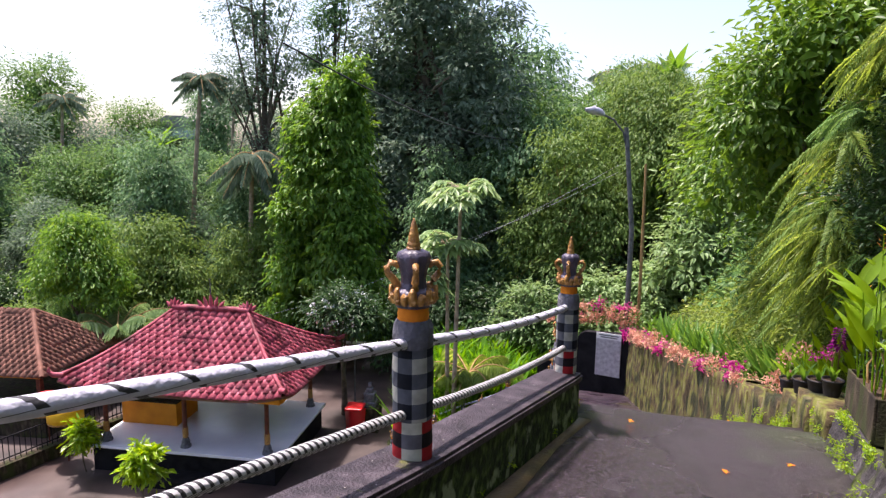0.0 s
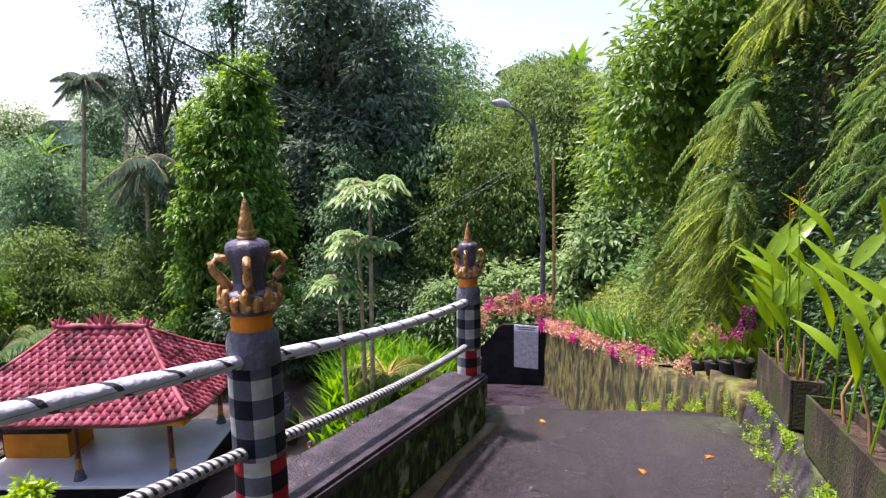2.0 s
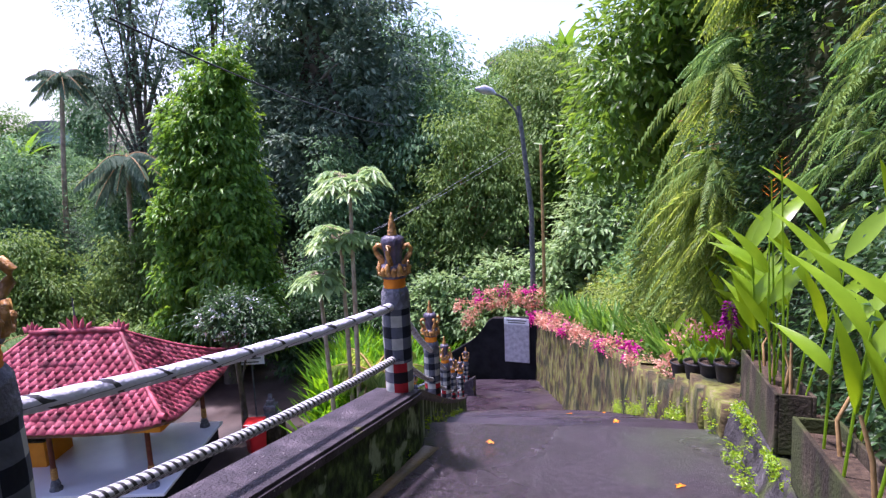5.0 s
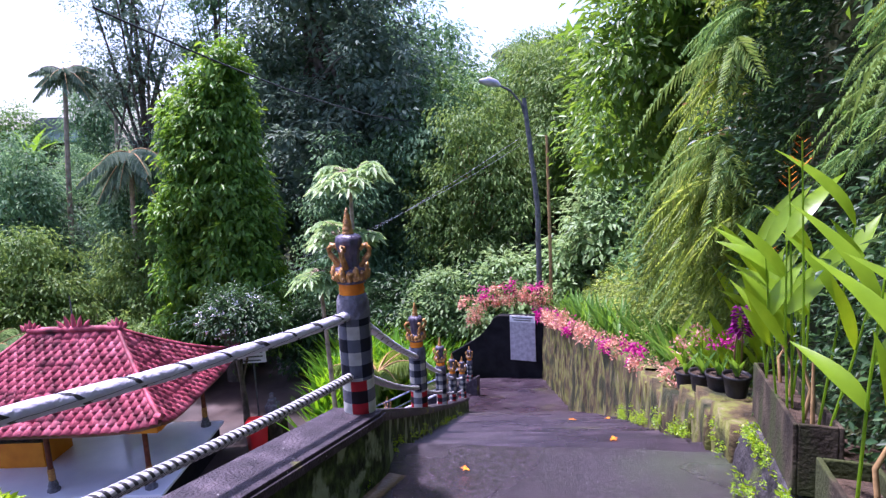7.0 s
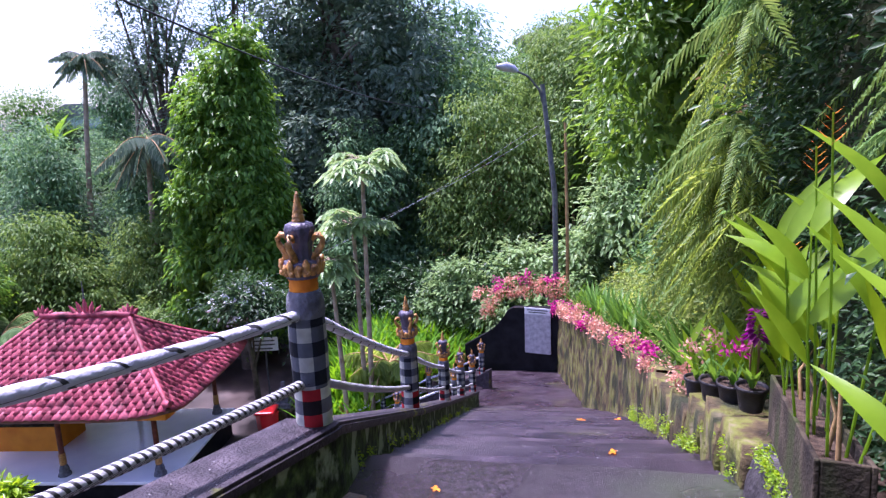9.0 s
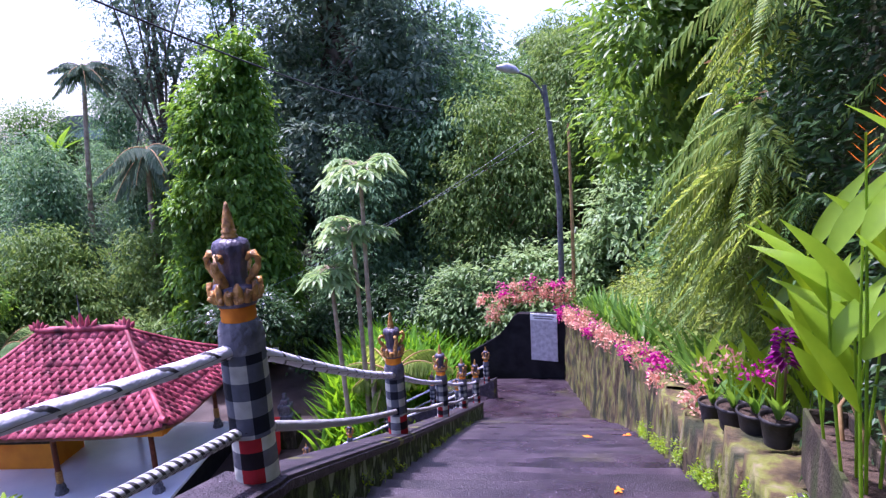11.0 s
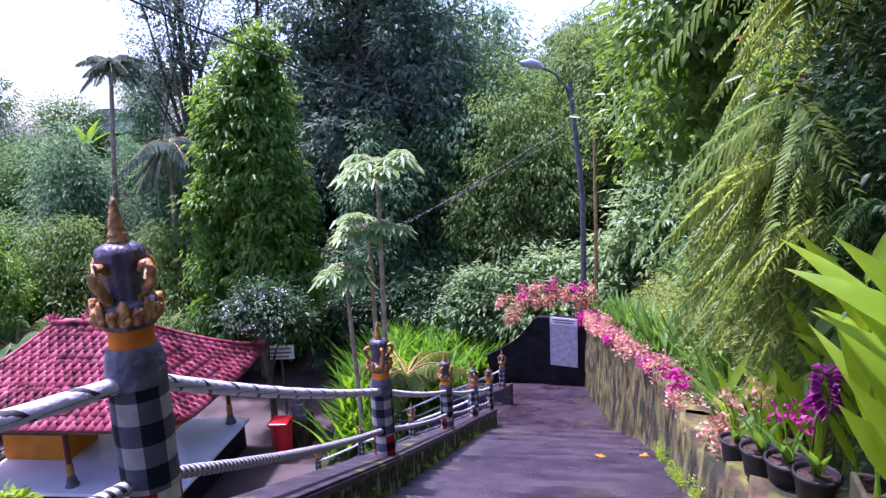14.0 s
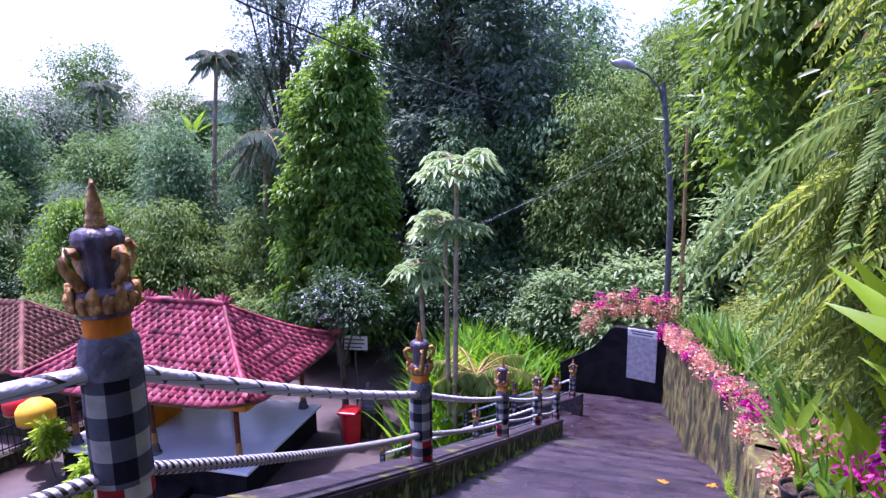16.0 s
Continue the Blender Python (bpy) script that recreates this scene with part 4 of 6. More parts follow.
for x in (-RR, 0.0, RR):
    big = 1.5 if x == 0 else 0.9
    for k in (-2, -1, 0, 1, 2):
        h = (0.42 - 0.1 * abs(k)) * big
        put("ridge_crest", tubes_mesh("ridge_crest", [([(x + k * 0.12 * big, 0, EZ + RH + 0.1), (x + k * 0.16 * big, 0, EZ + RH + 0.1 + h * 0.6), (x + k * 0.2 * big, 0, EZ + RH + 0.1 + h)], [0.09, 0.07, 0.01])], M_TILE, 6), pav, label="carved red ridge ornament")
put("spire", tubes_mesh("spire", [([(0, 0, EZ + RH + 0.5), (0, 0, EZ + RH + 1.3)], [0.03, 0.015])], M_STEEL, 6), pav)
bm = bmesh.new()
for x0, x1, y0, y1 in ((-PL / 2 + 0.25, PL / 2 - 0.25, -PW / 2 + 0.22, -PW / 2 + 0.36), (-PL / 2 + 0.25, PL / 2 - 0.25, PW / 2 - 0.36, PW / 2 - 0.22), (-PL / 2 + 0.22, -PL / 2 + 0.36, -PW / 2 + 0.37, PW / 2 - 0.37), (PL / 2 - 0.36, PL / 2 - 0.22, -PW / 2 + 0.37, PW / 2 - 0.37)):
    box_bm(bm, x0, x1, y0, y1, EZ - 0.16, EZ + 0.02)
put("eave_beam", bm_mesh("eave_beam", bm, M_ORANGE), pav, label="orange painted eave beam")
put("floor_slab", box("floor_slab", -PL / 2 + 0.55, PL / 2 - 0.55, -PW / 2 + 0.55, PW / 2 - 0.55, SZ - 0.12, SZ, M_WHITEFLOOR, 0.02), pav, label="pale shiny terrazzo floor")
put("plinth", box("plinth", -PL / 2 + 0.7, PL / 2 - 0.7, -PW / 2 + 0.7, PW / 2 - 0.7, COURT, SZ - 0.12, M_BLACKPAINT, 0.02), pav, label="black painted plinth")
put("plinth_step", box("plinth_step", -1.6, 1.6, -PW / 2 - 0.2, -PW / 2 + 0.7, COURT, COURT + 0.3, M_BLACKPAINT, 0.02), pav)
for ix in (-1, 0, 1):
    for iy in (-1, 1):
        x, y = ix * (PL / 2 - 1.1), iy * (PW / 2 - 1.0)
        col = put("column", lathe("column", [(0.09, SZ + 0.35), (0.085, SZ + 0.6), (0.08, EZ + 0.25)], M_WOODRED, 10), pav, Matrix.Translation((x, y, 0)))
        put("column_base", lathe("column_base", [(0.21, SZ), (0.20, SZ + 0.08), (0.15, SZ + 0.12), (0.16, SZ + 0.2), (0.11, SZ + 0.36), (0.09, SZ + 0.37)], M_STONE, 8), col)
        put("column_band", lathe("column_band", [(0.10, SZ + 0.38), (0.11, SZ + 0.42), (0.105, SZ + 0.75), (0.09, SZ + 0.78)], M_GOLD, 10), col)
altar = thing("altar_block", PAV @ Matrix.Translation((-2.5, 0.1, SZ)), "orange painted block with a grey stone top in the pavilion", "altar")
put("block", box("block", -1.2, 1.2, -0.8, 0.8, 0, 0.95, M_ORANGE, 0.02), altar)
put("top_slab", box("top_slab", -1.25, 1.25, -0.85, 0.85, 0.952, 1.02, M_CONCRETE, 0.015), altar)

# second, older pavilion roof and its railing
OLD = Matrix.Translation((-28.8, 12.6, 0)) @ Matrix.Rotation(0.40, 4, "Z")
old = thing("old_pavilion", OLD, "older pavilion with a brown tiled roof", "pavilion")
ol, ow, oz, oh = 6.3, 5.4, -7.9, 2.15
parts = []
corner = [np.array(c, float) for c in ((-ol / 2, -ow / 2, oz), (ol / 2, -ow / 2, oz), (ol / 2, ow / 2, oz), (-ol / 2, ow / 2, oz))]
r0, r1 = np.array([-0.8, 0, oz + oh]), np.array([0.8, 0, oz + oh])
for a, b, c, d in ((corner[0], corner[1], r1, r0), (corner[1], corner[2], r1, r1), (corner[2], corner[3], r0, r1), (corner[3], corner[0], r0, r0)):
    for j in range(14):
        v = (j + 0.5) / 14
        p0, p1 = a + (d - a) * v, b + (c - b) * v
        count = max(1, int(np.linalg.norm(p1 - p0) / 0.3))
        dvv = unit((c + d) / 2 - (a + b) / 2)
        duu = unit(p1 - p0)
        nn = np.cross(duu, dvv)
        for i in range(count):
            parts.append(tile_arrays(p0 + (p1 - p0) * (i + 0.5) / count, duu, dvv, nn, np.linalg.norm(p1 - p0) / count * 1.03, 0.34))
tagged(put("roof_tiles", mesh_np("roof_tiles", *joined(parts), M_TILEOLD), old), kind="stuff")
for a, b in ((0, r0), (1, r1), (2, r1), (3, r0)):
    put("hip_ridge", tubes_mesh("hip_ridge", [([corner[a], b], 0.10)], M_TILEOLD, 8), old)
bm = bmesh.new()
box_bm(bm, -ol / 2 + 0.3, ol / 2 - 0.3, -ow / 2 + 0.3, -ow / 2 + 0.45, oz - 0.2, oz + 0.02)
box_bm(bm, ol / 2 - 0.45, ol / 2 - 0.3, -ow / 2 + 0.46, ow / 2 - 0.3, oz - 0.2, oz + 0.02)
put("eave_beam", bm_mesh("eave_beam", bm, M_ORANGE), old)
put("roof_base", box("roof_base", -ol / 2 + 0.2, ol / 2 - 0.2, -ow / 2 + 0.2, ow / 2 - 0.2, oz - 0.02, oz + 0.05, M_WOODRED), old)
put("floor_slab", box("floor_slab", -ol / 2, ol / 2, -ow / 2, ow / 2, COURT, COURT + 0.9, M_CONCRETE, 0.02), old)
for x in (-ol / 2 + 0.6, ol / 2 - 0.6):
    for y in (-ow / 2 + 0.6, ow / 2 - 0.6):
        put("column", box("column", x - 0.1, x + 0.1, y - 0.1, y + 0.1, COURT + 0.9, oz, M_WOODRED, 0.01), old)
fence = thing("iron_railing", PAV @ Matrix.Translation((-5.5, -0.7, COURT)) @ Matrix.Rotation(1.25, 4, "Z"), "black iron railing on a pale coping", "railing")
put("coping", box("coping", -3.6, 3.6, -0.2, 0.2, 0, 0.55, M_CONCRETE, 0.02), fence)
for z in (0.7, 1.5):
    put("bar", box("bar", -3.5, 3.5, -0.02, 0.02, z, z + 0.04, M_BLACKPAINT), fence)
baluster = box("baluster", -0.012, 0.012, -0.012, 0.012, 0.55, 1.54, M_BLACKPAINT)
for k in range(36):
    put("baluster", baluster, fence, Matrix.Translation((-3.5 + 0.2 * k, 0, 0)))

# ---- woods across the valley ----
def gz(x, y):
    return ground_z(x, y) - 0.05


column_tree = tree("climber_tree", (-20.02, 24.34, gz(-20.02, 24.34)), "tall tree wrapped in bright green climbing leaves", [((0.3, 0, 8.2), (2.3, 2.2, 8.0)), ((-1.5, 0, 11.6), (1.1, 1.3, 3.4)), ((1.3, 0, 13.0), (1.2, 1.3, 4.2)), ((-0.2, 0, 12.2), (1.2, 1.3, 3.2)), ((-1.9, -0.6, 5.5), (1.2, 1.5, 5.5)), ((2.1, -0.4, 5.8), (1.3, 1.5, 5.5))], L_BRIGHT, 16, 0.4, clumps=1000, per=34, spread=0.26, size=0.34, seed=3, hang=0.75, group="")
big_tree = tree("rain_tree", (-20.34, 34.87, gz(-20.34, 34.87)), "huge dark tree hung with creepers", [((0.5, 0, 21), (5.6, 4.5, 5.0)), ((-2.9, 0, 15.5), (3.0, 3.4, 4.8)), ((4.4, 0, 15), (3.8, 3.6, 5.5)), ((0.5, -1, 10), (4.8, 4, 5.0)), ((-3.5, -1, 7), (2.8, 3, 4)), ((4.0, -1, 6), (2.6, 3, 5))], L_GREY, 20, 0.7, clumps=620, per=44, spread=0.5, size=0.42, seed=4, limbs=14)
airy_tree = tree("tall_tree", (-31.19, 30.72, gz(-31.19, 30.72)), "tall airy tree with grey limbs and sparse leaves", [((0, 0, 21.0), (3.2, 3, 3.6)), ((-1.6, 0, 16), (2.6, 2.5, 2.8)), ((1.8, 0, 17), (2.4, 2.5, 3.2)), ((0.5, 0, 11), (2.4, 2.4, 2.6))], L_GREY, 21, 0.4, clumps=165, per=51, spread=0.5, size=0.252, seed=5, limbs=26, lean=(0.4, 0))
slim_tree = tree("slim_tree", (-26.4, 32.51, gz(-26.4, 32.51)), "slender tree with a creeper-wrapped stem", [((0, 0, 12), (0.9, 0.9, 8.5)), ((0.6, 0, 21), (1.8, 1.6, 2.6)), ((-1.0, 0, 18), (1.2, 1.2, 1.4))], L_DARK, 22, 0.3, clumps=105, per=48, spread=0.35, size=0.238, seed=10, limbs=10, lean=(0.5, 0))
wood_a = tree("wood_tree", (-44.59, 29.23, gz(-44.59, 29.23)), "dense mid-green woodland tree", [((0, 0, 8.5), (3.4, 3.2, 3.2)), ((-2, 0, 6), (2.6, 2.6, 2.6)), ((2, 0, 5.6), (2.6, 2.6, 3.0)), ((0, -1, 3.2), (3.2, 2.8, 2.8))], L_MID, 8, 0.3, clumps=240, per=54, spread=0.5, size=0.280, seed=6)
wood_b = tree("wood_tree", (-36.56, 26.21, gz(-36.56, 26.21)), "dark woodland tree with drooping leaves", [((0, 0, 9.5), (2.4, 2.4, 4)), ((-1.2, 0, 5.5), (2.8, 2.6, 3)), ((1.5, -0.5, 4.5), (2.8, 2.6, 3.4))], L_DARK, 9, 0.28, clumps=230, per=54, spread=0.48, size=0.280, seed=7, hang=0.7)
wood_c = tree("wood_tree", (-32.51, 22.88, gz(-32.51, 22.88)), "pale olive feathery woodland tree", [((0, 0, 5.8), (2.8, 2.6, 2.4)), ((-1.8, 0, 3.8), (2.2, 2.2, 2.0)), ((2.0, 0, 3.6), (2.4, 2.2, 2.2)), ((0, -0.8, 1.8), (3.2, 2.4, 1.8))], L_OLIVE, 5.5, 0.2, clumps=230, per=54, spread=0.42, size=0.252, seed=8, hang=0.9)
wood_d = tree("wood_tree", (-38.59, 27.87, gz(-38.59, 27.87)), "grey-green silvery woodland tree", [((0, 0, 7.5), (3.0, 2.8, 3.0)), ((-2.2, 0, 4.8), (2.4, 2.4, 2.2)), ((2.0, 0, 5), (2.4, 2.4, 2.4))], L_GREY, 7.5, 0.25, clumps=200, per=54, spread=0.5, size=0.266, seed=9)
rng = np.random.default_rng(21)
kinds = (wood_a, wood_b, wood_c, wood_d)
TALL = (11.9, 13.8, 8.4, 10.7)


def canopy(x, y):
    """Height of the wood's top edge over a spot on the far slope."""
    a = (x - 1.9) / y
    rise = 0.142 if a < -1.49 else 0.086 if a < -1.21 else 0.137 if a < -0.9 else 0.287 if a < -0.41 else 0.164
    if -1.43 < a < -1.21:
        rise = 0.02
    return 1.2 + rise * math.hypot(x - 1.9, y) * 0.97


# rows of trees on the far slope: x, y, kind, size
for x, y, k, s in ((-48.53, 27.11, 0, 1.0), (-54.65, 33.92, 3, 1.2), (-45.76, 37.33, 1, 1.1), (-36.74, 34.39, 0, 1.05), (-50.82, 44.15, 1, 1.5), (-58.65, 40.75, 0, 1.3), (-27.65, 26.48, 2, 1.05), (-30.65, 28.5, 1, 0.9), (-25.77, 30.75, 0, 1.1), (-23.24, 27.78, 2, 1.0), (-38.86, 40.59, 3, 1.3),
                   (-24.94, 38.1, 1, 1.4), (-28.99, 43.21, 0, 1.6), (-21.13, 43.9, 1, 1.8), (-12.18, 40.14, 1, 1.6), (-11.78, 44.73, 0, 2.0), (-15.91, 30.25, 1, 1.0), (-12.53, 33.74, 1, 1.2), (-34.46, 20.91, 2, 0.8), (-39.47, 22.35, 0, 0.8), (-44.46, 22.87, 3, 0.9), (-32.95, 17.9, 0, 0.55),
                   (-22.5, 39.23, 1, 2.2), (-13.11, 37.78, 0, 2.2), (-15.68, 42.56, 1, 2.4), (-7.26, 40.57, 0, 1.5), (-2.32, 40.1, 1, 1.4), (2.63, 38.72, 0, 1.4), (-5.43, 47.11, 1, 1.9), (0.47, 47.63, 3, 1.7), (7.51, 40.97, 0, 1.5), (10.45, 34.12, 1, 1.4), (-64.56, 47.35, 1, 1.5), (-70.41, 37.89, 0, 1.5), (-62.53, 29.68, 3, 1.3), (-56.43, 23.77, 1, 1.2), (-48.34, 18.03, 0, 1.0), (-55.25, 15.67, 3, 1.1), (-43.35, 14.84, 1, 0.9)):
    turned(kinds[k], (x, y, gz(x, y)), float(rng.uniform(0, 6.28)), min(s, (canopy(x, y) - gz(x, y)) / TALL[k]) * float(rng.uniform(0.88, 1.0)))
# low growth along the wood's foot
bush = tree("bush", (-27.56, 21.95, gz(-27.56, 21.95)), "low bushy undergrowth with fine leaves", [((0, 0, 1.4), (1.9, 1.7, 1.3)), ((-1.2, 0, 0.9), (1.3, 1.2, 1.0)), ((1.2, 0.2, 1.0), (1.3, 1.2, 1.1))], L_OLIVE, 1.6, 0.07, clumps=110, per=48, spread=0.3, size=0.196, seed=11, group="undergrowth at the wood's edge", category="bush")
# bush2's dark leaf colour stands in for shaded gaps at the wood's foot
bush2 = tree("bush", (-22.66, 23.29, gz(-22.66, 23.29)), "leafy undergrowth bush, coloured dark for the shade of the gaps", [((0, 0, 1.5), (1.9, 1.7, 1.5)), ((-1.0, 0, 1.0), (1.4, 1.3, 1.1))], L_SHADE, 1.7, 0.08, clumps=110, per=48, spread=0.3, size=0.210, seed=12, group="undergrowth at the wood's edge", category="bush")
for x, y, k, s in ((-30.51, 22.14, 0, 1.2), (-34.52, 23.64, 1, 1.4), (-25.6, 23.91, 0, 1.3), (-38.41, 18.8, 0, 1.2), (-42.39, 19.39, 1, 1.3), (-17.31, 26.94, 1, 1.3), (-13.99, 28.26, 1, 1.2), (-21.73, 26.1, 0, 1.2), (-29.51, 19.09, 1, 1.0), (-36.42, 16.29, 0, 1.0), (-11.06, 28.09, 1, 1.4), (-46.32, 14.6, 0, 1.3)):
    turned((bush, bush2)[k], (x, y, gz(x, y)), float(rng.uniform(0, 6.28)), s)
round_tree = tree("round_tree", (-29.99, 16.37, gz(-29.99, 16.37)), "rounded bright green tree with dense drooping leaves", [((0, 0, 6.6), (2.1, 2.0, 2.0)), ((-0.8, 0, 5.6), (1.7, 1.7, 1.6)), ((1.0, 0, 5.4), (1.7, 1.7, 1.6)), ((0, 0, 8.0), (1.2, 1.2, 1.0))], L_BRIGHT, 6.5, 0.14, clumps=230, per=48, spread=0.3, size=0.210, seed=13, hang=0.8, group="")
frangipani = tree("frangipani", (-15.54, 19.69, COURT), "small spreading grey-green tree with crooked trunk", [((0, 0, 5.2), (1.5, 1.4, 0.9)), ((-0.9, 0, 4.8), (1.0, 1.0, 0.7)), ((1.0, 0, 4.7), (1.0, 1.0, 0.8))], L_SHADE, 4.8, 0.17, clumps=170, per=26, spread=0.28, size=0.210, seed=14, limbs=12, group="")

rw = np.random.default_rng(17)
fc = rw.normal(size=(60, 3))
fc = unit(fc) * [1.5, 1.4, 0.9] * rw.uniform(0.8, 1.1, (60, 1)) + [0, 0, 5.1]
fc = np.repeat(fc, 7, 0) + rw.normal(size=(420, 3)) * 0.05
tagged(put("blossom", mesh_np("blossom", *leaf_arrays(fc, rw.normal(size=(420, 3)), rw.normal(size=(420, 3)), 0.13, 0.08), M_WHITE), frangipani), "small white blossoms", kind="stuff")

# bamboo-like grove behind the stairs' foot
grove = tree("bamboo_clump", (-8.58, 30.95, gz(-8.58, 30.95)), "feathery bamboo clump with arching canes", [((0, 0, 9.5), (2.6, 2.4, 3.4)), ((-1.6, 0, 6.5), (2.2, 2.0, 3.0)), ((1.8, 0, 7.0), (2.2, 2.0, 3.4)), ((0, -0.6, 4.0), (2.6, 2.2, 2.4))], L_OLIVE, 10, 0.1, clumps=330, per=48, spread=0.42, size=0.238, seed=15, limbs=24, hang=0.9, group="bamboo clumps", bark=M_BAMBOO)
for x, y, s in ((-4.64, 32.19, 1.05), (-1.28, 30.79, 0.95), (1.94, 29.98, 0.9), (-6.35, 34.74, 1.2), (-0.25, 35.28, 1.15)):
    turned(grove, (x, y, gz(x, y)), s * 5, min(s, (canopy(x, y) - gz(x, y)) / 13.0))
shrub = tree("pale_shrub", (-5.97, 27.14, gz(-5.97, 27.14)), "tall shrub with pale shining leaves", [((0, 0, 2.7), (1.9, 1.6, 1.6)), ((-1.2, 0, 1.7), (1.5, 1.4, 1.4)), ((1.3, 0, 2.0), (1.5, 1.4, 1.6)), ((0.2, 0, 4.2), (1.1, 1.0, 1.0))], L_PALE, 3.4, 0.1, clumps=170, per=32, spread=0.32, size=0.294, seed=16, group="shrubs above the end wall", category="shrub")
for x, y, s in ((-3.21, 28, 1.15), (-9.02, 26.97, 0.85), (-1, 28.27, 1.1)):
    turned(shrub, (x, y, gz(x, y)), s * 4, s)
for x, y, s in ((-7.62, 28.84, 1.5), (-3.67, 29.62, 1.6)):
    turned(bush2, (x, y, gz(x, y)), s * 7, s)


# ---- palms, papaya, banana ----
def frond(base, d, length, droop, leaflets, ll, rng, wid=0.07, hang=0.5):
    """A feather leaf: midrib points and leaflets to both sides."""
    t = np.linspace(0, 1, leaflets + 2)
    d = unit(np.asarray(d, float))
    flat = unit(np.array([d[0], d[1], 0.0]) + 1e-6)
    rib = base + flat * (length * t * (0.55 + 0.45 * np.linalg.norm(d[:2])))[:, None] + np.array([0, 0, 1.0]) * (d[2] * length * t - droop * length * t ** 2)[:, None]
    g = unit(np.gradient(rib, axis=0))
    S = unit(np.cross(g, [0, 0, 1.0]))
    P = np.concatenate([rib[1:-1], rib[1:-1]])
    G, SS = np.concatenate([g[1:-1]] * 2), np.concatenate([S[1:-1], -S[1:-1]])
    shape = np.tile(np.sin(math.pi * (0.12 + 0.83 * t[1:-1])) ** 0.7, 2)
    D = SS + G * 0.55 + np.array([0, 0, -hang]) + rng.normal(size=P.shape) * 0.08
    return leaf_arrays(P, D, np.cross(SS, G) * 0.3 + [0, 0, 1.0], ll * shape, wid, droop=0.25, fold=0.1), rib


def palm(name, at, height, label, lean, fronds, length, mat, seed, trunk_r=0.16, tilt=(0.9, -0.5), leaflets=26):
    rng = np.random.default_rng(seed)
    ob = thing(name, Matrix.Translation(at), label, "palm", "coconut palms")
    t = np.linspace(0, 1, 14)[:, None]
    path = np.concatenate([np.array(lean) * t ** 1.5, t * height - 0.3], 1)
    put("trunk", tubes_mesh("trunk", [(path, trunk_r * (1.25 - 0.5 * t[:, 0]))], M_PALEBARK), ob)
    head = path[-1]
    for k in range(fronds):
        a = k * 2.4 + rng.uniform(-0.2, 0.2)
        up = tilt[0] + (tilt[1] - tilt[0]) * k / fronds
        lv, rib = frond(head, (math.cos(a), math.sin(a), up), length * rng.uniform(0.85, 1.1), 0.55, leaflets, length * 0.34, rng, 0.17 * length / 3, 0.9)
        fr = put("frond", mesh_np("frond", *lv, mat), ob)
        put("midrib", tubes_mesh("midrib", [(rib[::3], np.linspace(0.045, 0.012, len(rib[::3])))], M_BAMBOO, 5), fr)
    return ob


p1 = palm("coconut_palm", (-34.89, 27.25, gz(-34.89, 27.25)), 6.78 - gz(-34.89, 27.25), "tall leaning coconut palm with a grey trunk", (1.0, 0.8), 22, 1.9, L_GREY, 31)
palm("coconut_palm", (-28.13, 26.17, gz(-28.13, 26.17)), 1.68 - gz(-28.13, 26.17), "coconut palm with drooping silvery fronds", (0.4, 0.3), 18, 2.7, L_GREY, 32, tilt=(0.5, -0.9))
palm("coconut_palm", (-57.09, 31.46, gz(-57.09, 31.46)), 6.41 - gz(-57.09, 31.46), "old thin coconut palm", (0.5, 0.5), 14, 2.2, L_GREY, 33)
palm("coconut_palm", (-11.45, 52.04, gz(-11.45, 52.04)), 8.74 - gz(-11.45, 52.04), "distant coconut palm above the wood", (0.5, 0.0), 16, 3.4, L_GREY, 34)
palm("coconut_palm", (-8.12, 53.24, gz(-8.12, 53.24)), 9.09 - gz(-8.12, 53.24), "distant coconut palm above the wood", (-0.3, 0.0), 16, 3.2, L_MID, 35)
palm("coconut_palm", (-43.82, 39.3, gz(-43.82, 39.3)), 7.34 - gz(-43.82, 39.3), "slender coconut palm beside another", (0.6, 0.6), 14, 2.2, L_GREY, 36)
palm("coconut_palm", (2.19, 26.59, gz(2.19, 26.59)), 13.87 - gz(2.19, 26.59), "bare-stemmed coconut palm above the slope", (-1.6, 0.0), 14, 2.6, L_GREY, 37, trunk_r=0.11)
palm("young_palm", (-9.5, 20.3, -9.2), 1.8, "young palm with arching yellow fronds", (0.1, 0.0), 11, 2.4, L_FERN, 38, trunk_r=0.1, tilt=(1.4, 0.4), leaflets=30)
palm("young_palm", (-27.61, 16.58, COURT), 3.2, "young coconut palm with pale upright fronds", (0.1, 0.0), 9, 3.2, L_PALE, 39, trunk_r=0.1, tilt=(2.2, 0.9), leaflets=30)


